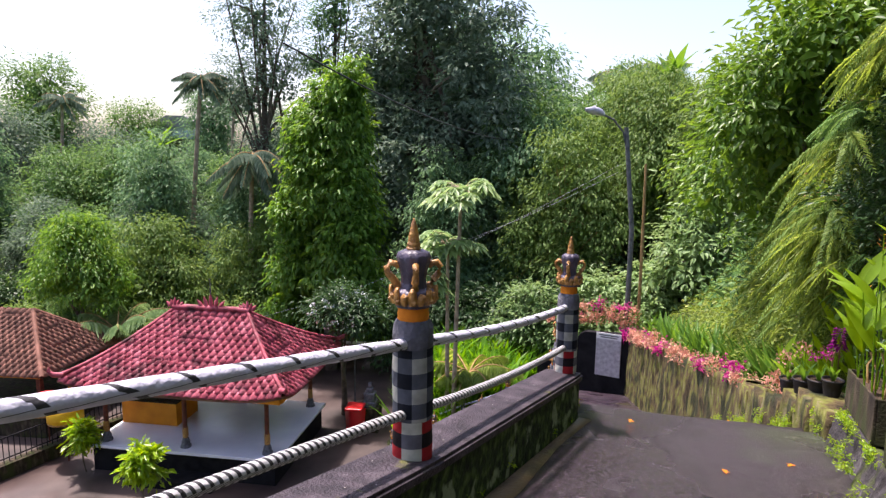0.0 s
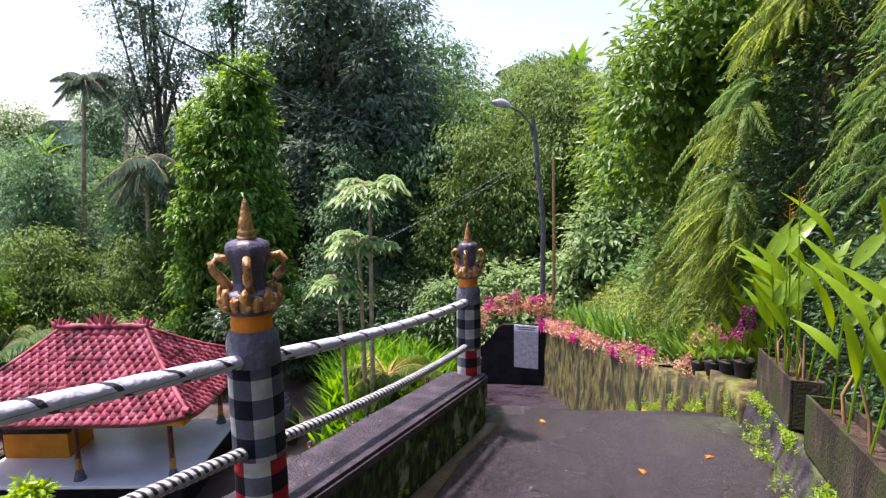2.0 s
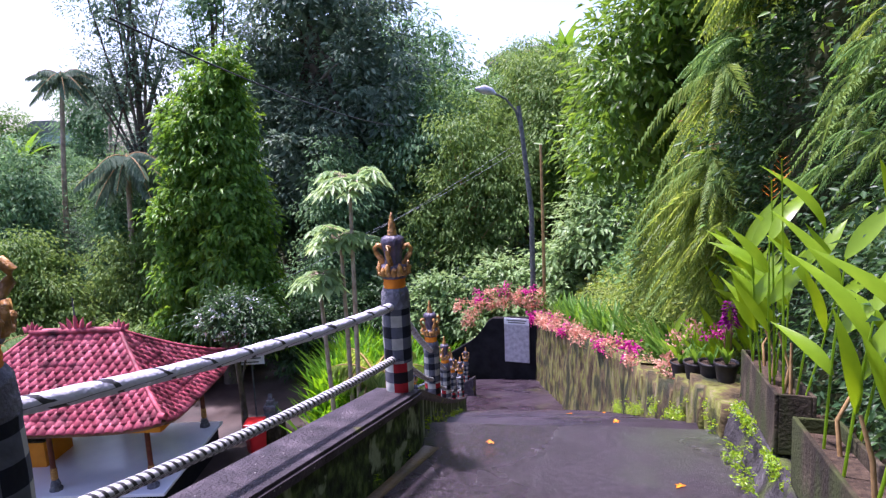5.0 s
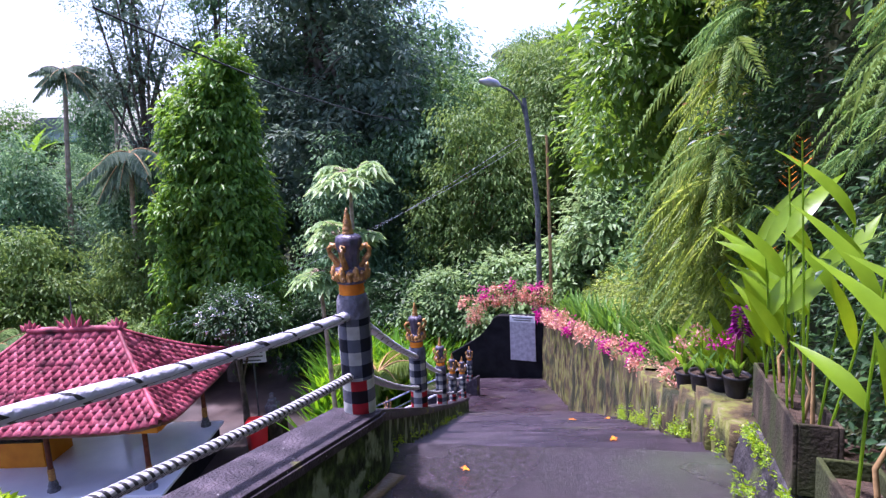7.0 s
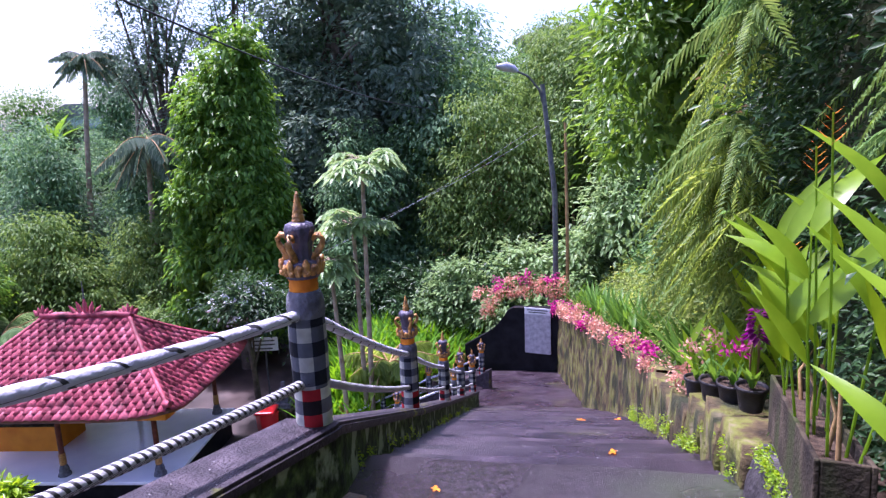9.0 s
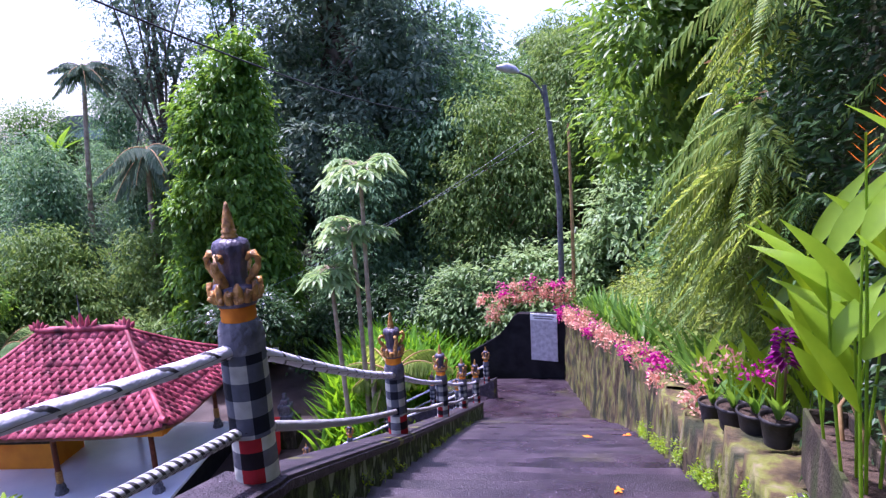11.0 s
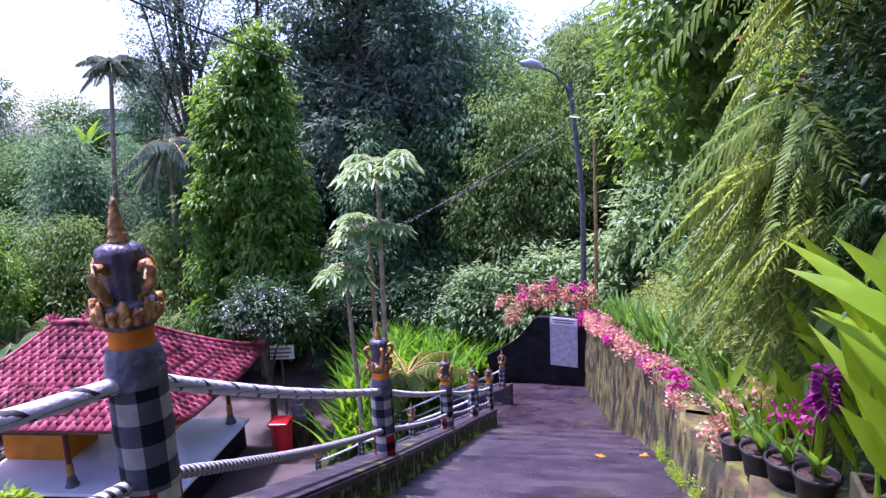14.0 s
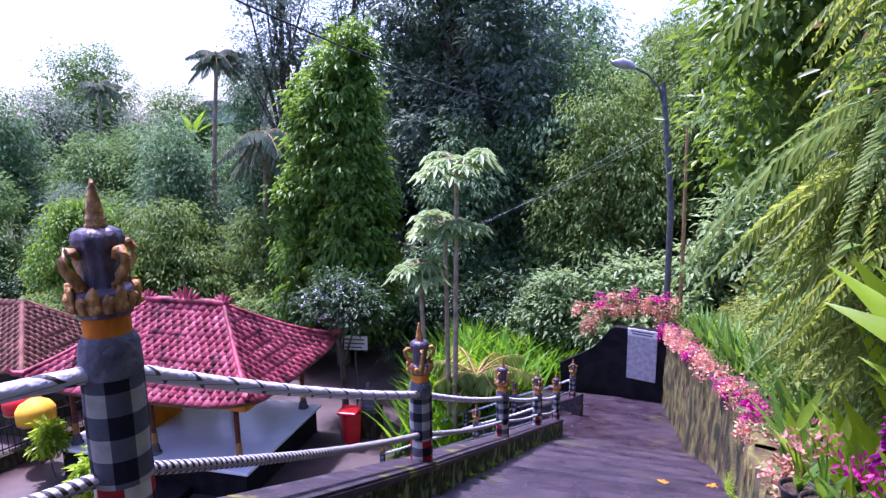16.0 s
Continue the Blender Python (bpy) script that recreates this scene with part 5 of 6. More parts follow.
def papaya(at, height, label, lean, crown_r, seed):
    rng = np.random.default_rng(seed)
    ob = thing("papaya_tree", Matrix.Translation(at), label, "tree", "papaya trees")
    t = np.linspace(0, 1, 10)[:, None]
    path = np.concatenate([np.array(lean) * t, t * height - 0.2], 1)
    put("trunk", tubes_mesh("trunk", [(path, 0.10 * (1.1 - 0.45 * t[:, 0]))], M_PALEBARK), ob)
    head, stalks = path[-1], []
    for k in range(26):
        a, up = k * 2.4, rng.uniform(-0.25, 0.6)
        d = unit(np.array([math.cos(a), math.sin(a), up]))
        r = crown_r * rng.uniform(0.45, 1.0)
        tipp = head + d * r + [0, 0, -0.1 * r]
        stalks.append(([head, head + d * r * 0.5 + [0, 0, 0.08], tipp], [0.018, 0.014, 0.01]))
        n = 9
        ang = np.linspace(-2.3, 2.3, n)
        s = unit(np.cross(d, [0, 0, 1.0]))
        f = unit(np.array([d[0], d[1], -0.25]))
        D = f * np.cos(ang)[:, None] + s * np.sin(ang)[:, None] + [0, 0, -0.18]
        put("leaf", mesh_np("leaf", *leaf_arrays(np.repeat(tipp[None], n, 0), D, np.repeat([[0, 0, 1.0]], n, 0), rng.uniform(0.46, 0.74, n) * (1.15 - 0.12 * np.abs(ang)), 0.23, droop=0.22, fold=0.1), L_PALE), ob)
    for st in stalks:
        put("stalk", tubes_mesh("stalk", [st], M_PALEBARK, 5), ob)
    return ob


papaya((-9.33, 18.7, COURT), 10.95, "tall papaya tree with a flat crown of lobed leaves", (0.15, 0.1), 1.25, 41)
papaya((-9.73, 19.02, COURT), 8.85, "shorter papaya tree with spreading lobed leaves", (-0.1, 0.0), 1.2, 42)
papaya((-10.17, 18.45, COURT), 7.45, "thin young papaya tree", (-0.35, 0.0), 0.8, 43)


def banana(at, label, seed, n=7, length=2.4, stem=1.6):
    rng = np.random.default_rng(seed)
    ob = thing("banana_plant", Matrix.Translation(at), label, "plant", "banana plants")
    put("stem", tubes_mesh("stem", [([(0, 0, -0.3), (0, 0, stem * 0.5), (0.02, 0, stem)], [0.07, 0.06, 0.05])], L_DARK), ob)
    for k in range(n):
        a = k * 2.4 + 0.5
        d = unit(np.array([math.cos(a), math.sin(a), rng.uniform(0.8, 2.2)]))
        nn = unit(np.array([-math.cos(a), -math.sin(a), 1.0]))
        put("leaf", mesh_np("leaf", *strap_arrays(np.array([0, 0, stem - 0.2]), d, nn, length * rng.uniform(0.8, 1.1), 0.62, rng.uniform(0.15, 0.45), 8, 0.75), L_BRIGHT, smooth=True), ob)
    return ob


for x, y, top, label, seed, n, length in ((-4.8, 38.8, 6.4, "banana plant with broad torn leaves on the slope", 51, 8, 2.6), (-0.7, 35.9, 4.8, "banana plant with pale drooping leaves", 52, 7, 3.3), (-51.34, 37.55, 1.66, "distant banana plant beside the house", 53, 7, 3.2)):
    banana((x, y, gz(x, y)), label, seed, n, length, top - gz(x, y))

# ---- slope of ferns on the right ----
def cliff_point(y, h, back):
    """A spot on the overgrown cliff: h metres up, its growth bulging over the path side at mid height."""
    k = min(1.0, h / 2.4)
    bulge = (0.35 if y < 4.5 else 1.0 if y < 7.5 else max(0.5, 1.0 - 0.25 * (y - 7.5))) * (3 * k * k - 2 * k ** 3) - 0.35 * max(0.0, h - 2.8)
    if y > 12:
        bulge *= max(0.0, 1 - (y - 12) / 5)
    lean = 0.12 if y < 12 else min(1.0, 0.12 + 0.1 * (y - 12))
    out = 0.15 if y > 5.5 else -0.15 if y < 4.0 else -0.15 + 0.2 * (y - 4.0)
    return (cliff_foot(min(y, 24)) + out - bulge + lean * h + back, y, bank_z(min(y, 24)) + 0.3 + h)


def on_slope(rng, n, y0, y1, h0, h1):
    return np.array([cliff_point(rng.uniform(y0, y1), rng.uniform(h0, h1), rng.uniform(0, 0.35)) for _ in range(n)])


def leaf_cover(name, P, mat, size, seed, label, per=14, spread=0.22, lift=0.25, away=(-0.9, -0.25, 0.2)):
    rng = np.random.default_rng(seed)
    c = np.repeat(P, per, 0)
    Q = c + rng.normal(size=c.shape) * spread + np.array(away) * lift
    D = unit(rng.normal(size=c.shape) * 0.6 + np.array(away) + [0, 0, -0.5])
    N = unit(rng.normal(size=c.shape) * 0.4 + [-0.5, -0.2, 0.8])
    L = size * rng.uniform(0.5, 1.4, len(Q))
    ob = put(name, mesh_np(name, *leaf_arrays(Q, D, N, L, L * 0.45), mat))
    return tagged(ob, label, "foliage", kind="stuff")


rs = np.random.default_rng(61)
leaf_cover("creepers", on_slope(rs, 1100, 4.2, 7.5, 0.0, 5.4), L_SHADE, 0.065, 61, "small dark creepers covering the cliff", 20, 0.15, 0.0)
leaf_cover("creepers", on_slope(rs, 1100, 7.2, 13, 0.0, 5.4), L_SHADE, 0.10, 62, "dark creepers covering the cliff", 15, 0.18, 0.0)
leaf_cover("creepers", on_slope(rs, 1500, -6, 4.6, 0.0, 5.4), L_SHADE, 0.065, 67, "small dark leaves covering the near cliff", 22, 0.13, 0.12)
leaf_cover("creepers", on_slope(rs, 620, -2, 4.6, 0.0, 1.3), L_SHADE, 0.06, 60, "small dark leaves at the near cliff's foot", 20, 0.12, 0.42)
leaf_cover("creepers", on_slope(rs, 260, -3, 12, 0.2, 5.0), L_BRIGHT, 0.07, 68, "scattered bright small leaves on the cliff", 12, 0.12, 0.25)
leaf_cover("creepers", on_slope(rs, 1700, 9.6, 27, 0.0, 2.9), L_FERN, 0.14, 63, "yellow-green ferns covering the far slope", 16, 0.2)
leaf_cover("creepers", on_slope(rs, 520, 6.0, 13, 0.1, 1.3), L_FERN, 0.08, 69, "low yellow-green ferns at the cliff's foot", 20, 0.18, 0.55)
leaf_cover("creepers", on_slope(rs, 500, 12, 28, 1.8, 4.2), L_MID, 0.22, 64, "leafy growth on the upper slope", 14, 0.35)
leaf_cover("creepers", on_slope(rs, 420, -6, 14, 4.2, 6.2), L_EDGE, 0.13, 65, "broad-leaved growth along the cliff top", 18, 0.3, 0.3)


def fern(seed, n, length, mat, label):
    """A fern as a fan of arching feather fronds, each a part."""
    rng = np.random.default_rng(seed)
    ob = thing("fern", Matrix.Identity(4), label, "fern", "ferns on the cliff")
    shapes = [mesh_np("frond", *frond(np.zeros(3), (1.0, 0.0, up), length, droop, 28, length * 0.17, rng, 0.016, 0.35)[0], mat) for up, droop in ((0.75, 1.2), (0.35, 0.95), (0.15, 1.1), (0.9, 1.6))]
    for k in range(n):
        g = float(rng.uniform(0.6, 1.25))
        put("frond", shapes[k % 4], ob, Matrix.Rotation(math.pi + float(rng.uniform(-1.5, 1.3)), 4, "Z") @ Matrix.Rotation(float(rng.uniform(-0.5, 0.5)), 4, "X") @ Matrix.Diagonal((g, g, g, 1)))
    return ob


ferns = [fern(70, 10, 0.44, L_FERN, "yellow-green fern with feathery fronds on the cliff"), fern(71, 10, 0.54, L_FERN, "yellow-green fern with feathery fronds on the cliff"), fern(72, 9, 0.46, L_MID, "dark green fern with feathery fronds on the cliff"), fern(73, 8, 0.60, L_OLIVE, "greyish fern with long hanging fronds on the cliff")]
spots = []
for y0, y1, h0, h1, clusters, each in ((4.6, 9.5, 1.4, 4.6, 25, 5), (5.5, 11, 0.5, 2.0, 12, 5), (2.2, 4.8, 1.6, 4.4, 20, 4), (-2.5, 2.2, 1.8, 4.4, 12, 4), (9.5, 18, 0.2, 2.8, 15, 4)):
    for _ in range(clusters):
        yc, hc = rs.uniform(y0, y1), rs.uniform(h0, h1)
        spots += [cliff_point(yc + rs.normal() * 0.32, max(0.1, hc + rs.normal() * 0.30), rs.uniform(0, 0.15)) for _ in range(each)]
for k, p in enumerate(spots):
    near = p[1] < 4.6
    s = float(rs.uniform(0.7, 1.3)) * (0.62 if near else 1.0)
    m = Matrix.Translation(np.array(p) + np.array([-0.18 if not near else -0.1, -0.08, 0.05])) @ Matrix.Rotation(float(rs.uniform(-0.6, 0.6)) + 0.35, 4, "Z") @ Matrix.Diagonal((s, s, s, 1))
    if k < 4:
        ferns[k].matrix_basis = m
    else:
        copy_thing(ferns[int(rs.choice(4, p=(0.06, 0.08, 0.56, 0.30) if near else (0.32, 0.32, 0.18, 0.18)))], m)
# dry and dead fronds caught in the growth
leaf_cover("dead_fronds", on_slope(rs, 26, 4.8, 9.0, 1.2, 3.6), L_DRY, 0.05, 66, "brown dead fronds caught among the ferns", 8, 0.09, 0.35)
# trees rooted at the cliff's edge
edge_tree = tree("edge_tree", (1.85, 9.87, 0.79), "leafy bright tree leaning from the cliff edge", [((-0.5, 0, 1.6), (1.0, 1.4, 1.3)), ((-0.6, 1.2, 0.6), (0.9, 1.2, 1.1)), ((0.2, -0.8, 2.6), (1.1, 1.3, 1.0))], L_EDGE, 2.2, 0.035, clumps=190, per=26, spread=0.24, size=0.17, seed=81, group="trees at the cliff edge")
turned(edge_tree, (2.02, 13.07, 0.24), 1.0, 1.1)
turned(edge_tree, (1.75, 16.48, -0.55), 2.4, 0.95)
turned(edge_tree, (1.57, 20, -1.14), 4.0, 0.95)
turned(edge_tree, (4.19, 7.59, 3.46), 5.0, 1.1)
turned(edge_tree, (4.53, 5.54, 4.39), 0.6, 1.1)
turned(edge_tree, (4.72, 3.26, 4.71), 3.3, 1.1)
turned(edge_tree, (3.18, 11.43, 2), 2.2, 1.3)


# ---- planters and plants beside the path ----
def trough(y0, y1, x, label):
    """A narrow concrete trough with real walls, part filled with earth."""
    ym = (y0 + y1) / 2
    ob = thing("planter", Matrix.Translation((x, ym, path_z(ym) + 0.33)) @ Matrix.Rotation(math.atan(-0.141), 4, "X") @ Matrix.Rotation(0.03, 4, "Z"), label, "planter", "planters beside the path")
    h, w, l, t = 0.34, 0.105, (y1 - y0) / 2, 0.022
    for x0, x1, a, b in ((-w, -w + t, -l, l), (w - t, w, -l, l), (-w + t, w - t, -l, -l + t), (-w + t, w - t, l - t, l)):
        put("side", box("side", x0, x1, a, b, 0, h, M_CONCRETE, 0.006), ob)
    put("bottom", box("bottom", -w + t, w - t, -l + t, l - t, 0, 0.03, M_CONCRETE), ob)
    put("earth", box("earth", -w + t, w - t, -l + t, l - t, 0.03, h - 0.07, M_EARTH), ob)
    return ob


trough(2.62, 4.0, 2.41, "mossy concrete trough with heliconias")
trough(0.75, 2.2, 2.47, "mossy concrete trough standing on the ledge")
trough(-1.0, 0.5, 2.50, "mossy concrete trough filled with tall plants")
trough(-2.9, -1.4, 2.54, "mossy concrete trough filled with tall plants")


def heliconia(at, height, label, seed, stems=5, flower=True, wid=0.125, long=0.52, lean=-0.05):
    """Slender stems, each with two or three alternate paddle leaves turned to the light."""
    rng = np.random.default_rng(seed)
    ob = thing("heliconia", Matrix.Translation(at), label, "plant", "heliconias in the planters")
    for k in range(stems):
        a = k * 2.4 + rng.uniform(0, 0.6)
        h = height * rng.uniform(0.45, 0.68)
        b = np.array([0.07 * math.cos(a), 0.14 * math.sin(a), 0])
        tip = b * 1.7 + np.array([lean + rng.uniform(-0.06, 0.08), rng.uniform(-0.05, 0.05), h])
        put("stem", tubes_mesh("stem", [([b, (b * 1.2 + tip) / 2, tip], [0.007, 0.006, 0.004])], L_YELLOW, 6), ob)
        for j in range(4 if k % 2 else 3):
            sgn = 1 if (j + k) % 2 else -1
            p = b + (tip - b) * (1.0 - 0.2 * j)
            d = unit(np.array([sgn * rng.uniform(0.15, 0.75) + lean * 1.5, rng.uniform(-0.4, 0.4), 1.0]))
            nn = unit(np.array([-sgn * 0.45, -0.75 + rng.uniform(-0.3, 0.3), 0.5]))
            put("leaf", mesh_np("leaf", *strap_arrays(p, d, nn, long * rng.uniform(0.75, 1.15), wid * rng.uniform(0.8, 1.1), rng.uniform(0.0, 0.3) if rng.random() < 0.7 else 0.7, 9, 0.85), L_YELLOW, smooth=True), ob)
    if flower:
        top = np.array([-0.08, -0.06, height * 0.80])
        put("flower_stalk", tubes_mesh("flower_stalk", [([np.zeros(3), top * [0.5, 0.5, 0.6], top + [0, 0, 0.12]], [0.007, 0.006, 0.004])], L_YELLOW, 6), ob)
        fp = []
        for q in range(8):
            sgn = -1 if q % 2 else 1
            fp.append(leaf_arrays((top + [0, 0, 0.018 * q])[None], np.array([[sgn, rng.uniform(-0.5, 0.5), 0.55]]), np.array([[-sgn, 0, 1.0]]), 0.075 - 0.005 * q, 0.016, -0.25, 0.3))
        put("flower", mesh_np("flower", *joined(fp), L_ORANGE), ob, label="orange claw-like flower")
    return ob


for x, y, h, seed, fl, n, lean in ((2.42, 4.90, 0.80, 91, False, 3, -0.08), (2.42, 3.90, 0.95, 92, True, 2, 0.0), (2.38, 3.50, 1.35, 88, False, 3, -0.04), (2.40, 3.20, 1.50, 93, True, 2, -0.03), (2.41, 2.92, 1.62, 94, True, 2, 0.0), (2.43, 2.76, 1.15, 89, False, 1, 0.05), (2.50, 1.95, 1.40, 95, False, 2, 0.10), (2.50, 1.6, 1.05, 97, False, 2, 0.12), (2.50, 1.2, 1.40, 96, False, 2, 0.12), (2.50, 0.9, 1.15, 90, False, 2, 0.12), (2.52, 0.1, 1.1, 98, False, 2, 0.14), (2.52, -0.6, 1.1, 99, False, 2, 0.14), (2.55, -1.8, 1.0, 100, False, 2, 0.14), (2.55, -2.5, 1.0, 101, False, 2, 0.14)):
    heliconia((x, y, path_z(y) + 0.59), h, "heliconia with long glossy yellow-green leaves" + (" and orange flowers" if fl else ""), seed, n, fl, 0.085, 0.37, lean)
# dry cut stems standing among them
rq = random.Random(8)
for y in (3.8, 3.45, 3.0, 2.75, 1.9, 1.4, 0.9):
    x = 2.42 if y > 2.4 else 2.48
    ob = put("dry_stem", tubes_mesh("dry_stem", [([(0, 0, -0.02), (rq.uniform(-0.03, 0.03), 0.02, 0.16), (rq.uniform(-0.06, 0.06), 0.04, rq.uniform(0.28, 0.42))], [0.011, 0.010, 0.007])], M_BAMBOO, 7), None, Matrix.Translation((x, y, path_z(y) + 0.60)))
    tagged(ob, "dry brown cut stem standing in the trough", "stem", "dry stems in the planters")
for x, y, h, seed in ((2.0, 5.9, 0.75, 102), (2.25, 5.5, 0.85, 103), (2.4, 5.1, 0.9, 104)):
    heliconia((x, y, wall_top(y) - 0.05), h, "young heliconia with bright yellow-green leaves behind the pots", seed, 4, False, 0.065, 0.32)


def pot(at, r, h, label):
    ob = thing("flower_pot", Matrix.Translation(at), label, "pot", "black pots on the wall")
    put("pot", lathe("pot", [(r * 0.72, 0), (r * 0.8, h * 0.3), (r * 0.95, h * 0.85), (r * 1.05, h * 0.88), (r * 1.05, h), (r * 0.95, h), (r * 0.92, h * 0.8)], M_POT, 18), ob)
    put("earth", lathe("earth", [(r * 0.93, h * 0.86), (r * 0.5, h * 0.88), (0.0, h * 0.89)], M_EARTH, 14), ob)
    return ob


def petals(c, n, rng, size, spread):
    P = c + rng.normal(size=(n, 3)) * spread
    D = unit(rng.normal(size=(n, 3)) + [0, 0, 0.2])
    return leaf_arrays(P, D, rng.normal(size=(n, 3)), size * rng.uniform(0.7, 1.3, n), size * 0.6, 0.1, 0.2)


def orchid(at, height, mat, label, seed, heads=3, size=0.045):
    rng = np.random.default_rng(seed)
    ob = thing("orchid", Matrix.Translation(at), label, "flower", "flowers in pots")
    stems, leaves, fl = [], [], []
    for k in range(heads + 3):
        a = rng.uniform(0, 6.28)
        leaves.append(strap_arrays(np.zeros(3), (math.cos(a) * 0.4, math.sin(a) * 0.4, 1), (-math.cos(a), -math.sin(a), 0.4), height * rng.uniform(0.6, 0.9), 0.05, rng.uniform(0.1, 0.5), 6, 0.7))
    for k in range(heads):
        a = rng.uniform(0, 6.28)
        top = np.array([math.cos(a) * 0.08, math.sin(a) * 0.08, height * rng.uniform(0.75, 1.0)])
        stems.append(([np.zeros(3), top * [0.4, 0.4, 0.55], top], [0.007, 0.006, 0.005]))
        fl.append(petals(top, 22, rng, size, size * 0.9))
    for st in stems:
        put("stem", tubes_mesh("stem", [st], L_YELLOW, 5), ob)
    for lv in leaves:
        put("leaf", mesh_np("leaf", *lv, L_BRIGHT, smooth=True), ob)
    for bl in fl:
        put("blossom", mesh_np("blossom", *bl, mat), ob)
    return ob


def flower_spike(at, height, label, seed):
    """A stout cane with a compact hanging head of broad petals."""
    rng = np.random.default_rng(seed)
    ob = thing("flower_spike", Matrix.Translation(at), label, "flower", "flowers in pots")
    top = np.array([-0.01, -0.28, height])
    for k in range(4):
        a = k * 1.7
        foot_ = np.array([0.025 * math.cos(a), 0.025 * math.sin(a), 0])
        f_ = 0.95 - 0.10 * k
        put("cane", tubes_mesh("cane", [([foot_, foot_ + top * [0.4, 0.35, 0.5], foot_ * 0.5 + top * f_], [0.010, 0.009, 0.005])], L_YELLOW if k % 2 else M_BAMBOO, 6), ob)
    n = 34
    u = np.linspace(0, 1, n)
    a = u * 50
    P = np.stack([0.02 * np.cos(a), 0.02 * np.sin(a), 0.20 * u - 0.12], 1) + top
    D = np.stack([np.cos(a), np.sin(a), 0.1 + 0.5 * u - 0.3], 1)
    put("blossom", mesh_np("blossom", *leaf_arrays(P, D, np.tile([[0, 0, 1.0]], (n, 1)), 0.085 * (1.05 - 0.5 * u) * rng.uniform(0.8, 1.15, n), 0.052, 0.35, 0.2), L_PURPLE), ob, label="dark purple hanging petals")
    return ob


POT_SPOTS = ((1.87, 5.45, 0.10), (2.00, 5.12, 0.11), (2.12, 4.80, 0.11), (2.22, 4.48, 0.10))
for x, y, r in POT_SPOTS:
    pot((x, y, wall_top(y) - 0.02), r, 0.17, "black plastic flower pot on the mossy stones")
flower_spike((2.24, 4.74, wall_top(4.7) + 0.12), 0.56, "dark purple flower spike on tall canes in a pot", 111)
for (x, y, r), h, mat, kind_, seed, heads in zip(POT_SPOTS, (0.34, 0.42, 0.30, 0.34), (L_PEACH, L_PEACH, L_PINK, L_PINK), ("peach", "pale peach", "pink", "magenta"), (112, 113, 114, 115), (2, 2, 2, 1)):
    orchid((x, y, wall_top(y) + 0.12), h, mat, kind_ + " orchid with narrow leaves in a pot", seed, heads, 0.04)

# flowering plants along the wall's top
rf = np.random.default_rng(121)
BLOSSOMS = [[mesh_np("blossom", *petals(np.zeros(3), 12, rf, 0.085, 0.05), mat) for _ in range(3)] for mat in (L_PEACH, L_PINK)]


def wall_flower(at, peach, g):
    ob = thing("wall_flower", Matrix.Translation(at), ("peach-pink" if peach else "magenta") + " flowering plant spilling over the wall", "flower", "flowers along the wall")
    for k in range(9):
        put("blossom", BLOSSOMS[0 if peach else 1][k % 3], ob, Matrix.Translation((rf.uniform(-0.22, 0.15) * g, rf.uniform(-0.2, 0.2) * g, rf.uniform(-0.12, 0.18) * g)) @ Matrix.Rotation(float(rf.uniform(0, 6)), 4, "Z") @ Matrix.Diagonal((g, g, g, 1)))
    P = rf.normal(size=(26, 3)) * [0.10, 0.12, 0.08] * g + [0.12 * g, 0.05 * g, 0]
    tagged(put("foliage", mesh_np("foliage", *leaf_arrays(P, rf.normal(size=(26, 3)) + [0, 0, 0.8], rf.normal(size=(26, 3)), 0.13 * g, 0.04 * g), L_OLIVE), ob), kind="stuff")


for c, yc in enumerate((6.3, 7.9, 9.8, 10.6, 12.2, 14.1, 14.8, 16.6, 17.8, 19.2, 20.4, 21.6, 23.0)):
    magenta = c % 5 in (2, 4)
    for k in range(2 if yc < 15 else 3):
        y = float(yc + rf.uniform(-0.5, 0.5))
        wall_flower((right_x(y) + 0.14 + rf.uniform(-0.08, 0.15), y, wall_top(y) + rf.uniform(-0.06, 0.12)), not magenta or rf.random() < 0.25, float(rf.uniform(0.75, 1.15)) * (0.45 + 0.043 * y))
for k, (x, z) in enumerate(((-6.99, -5.79), (-6.46, -6.26), (-6.30, -5.75), (-6.04, -5.34), (-5.71, -5.72), (-5.55, -5.21), (-5.23, -5.59), (-5.03, -4.98), (-4.74, -5.51), (-4.52, -5.20), (-4.16, -5.43), (-3.89, -5.11), (-3.54, -5.19), (-3.66, -5.55), (-6.69, -6.57))):
    wall_flower((x, 24.3, z), k % 4 != 3, 1.5)


def tuft(name, label, category, group, seed, n, h, w, mat, spread):
    rng = np.random.default_rng(seed)
    parts = []
    for k in range(n):
        a = rng.uniform(0, 6.28)
        b = rng.normal(size=3) * [spread, spread, 0]
        parts.append(strap_arrays(b, (math.cos(a) * 0.4, math.sin(a) * 0.4, 1), (-math.cos(a), -math.sin(a), 0.4), h * rng.uniform(0.6, 1.1), w, rng.uniform(0.05, 0.5), 5, 0.75))
    ob = put(name, mesh_np(name, *joined(parts), mat, smooth=True))
    return tagged(ob, label, category, group)


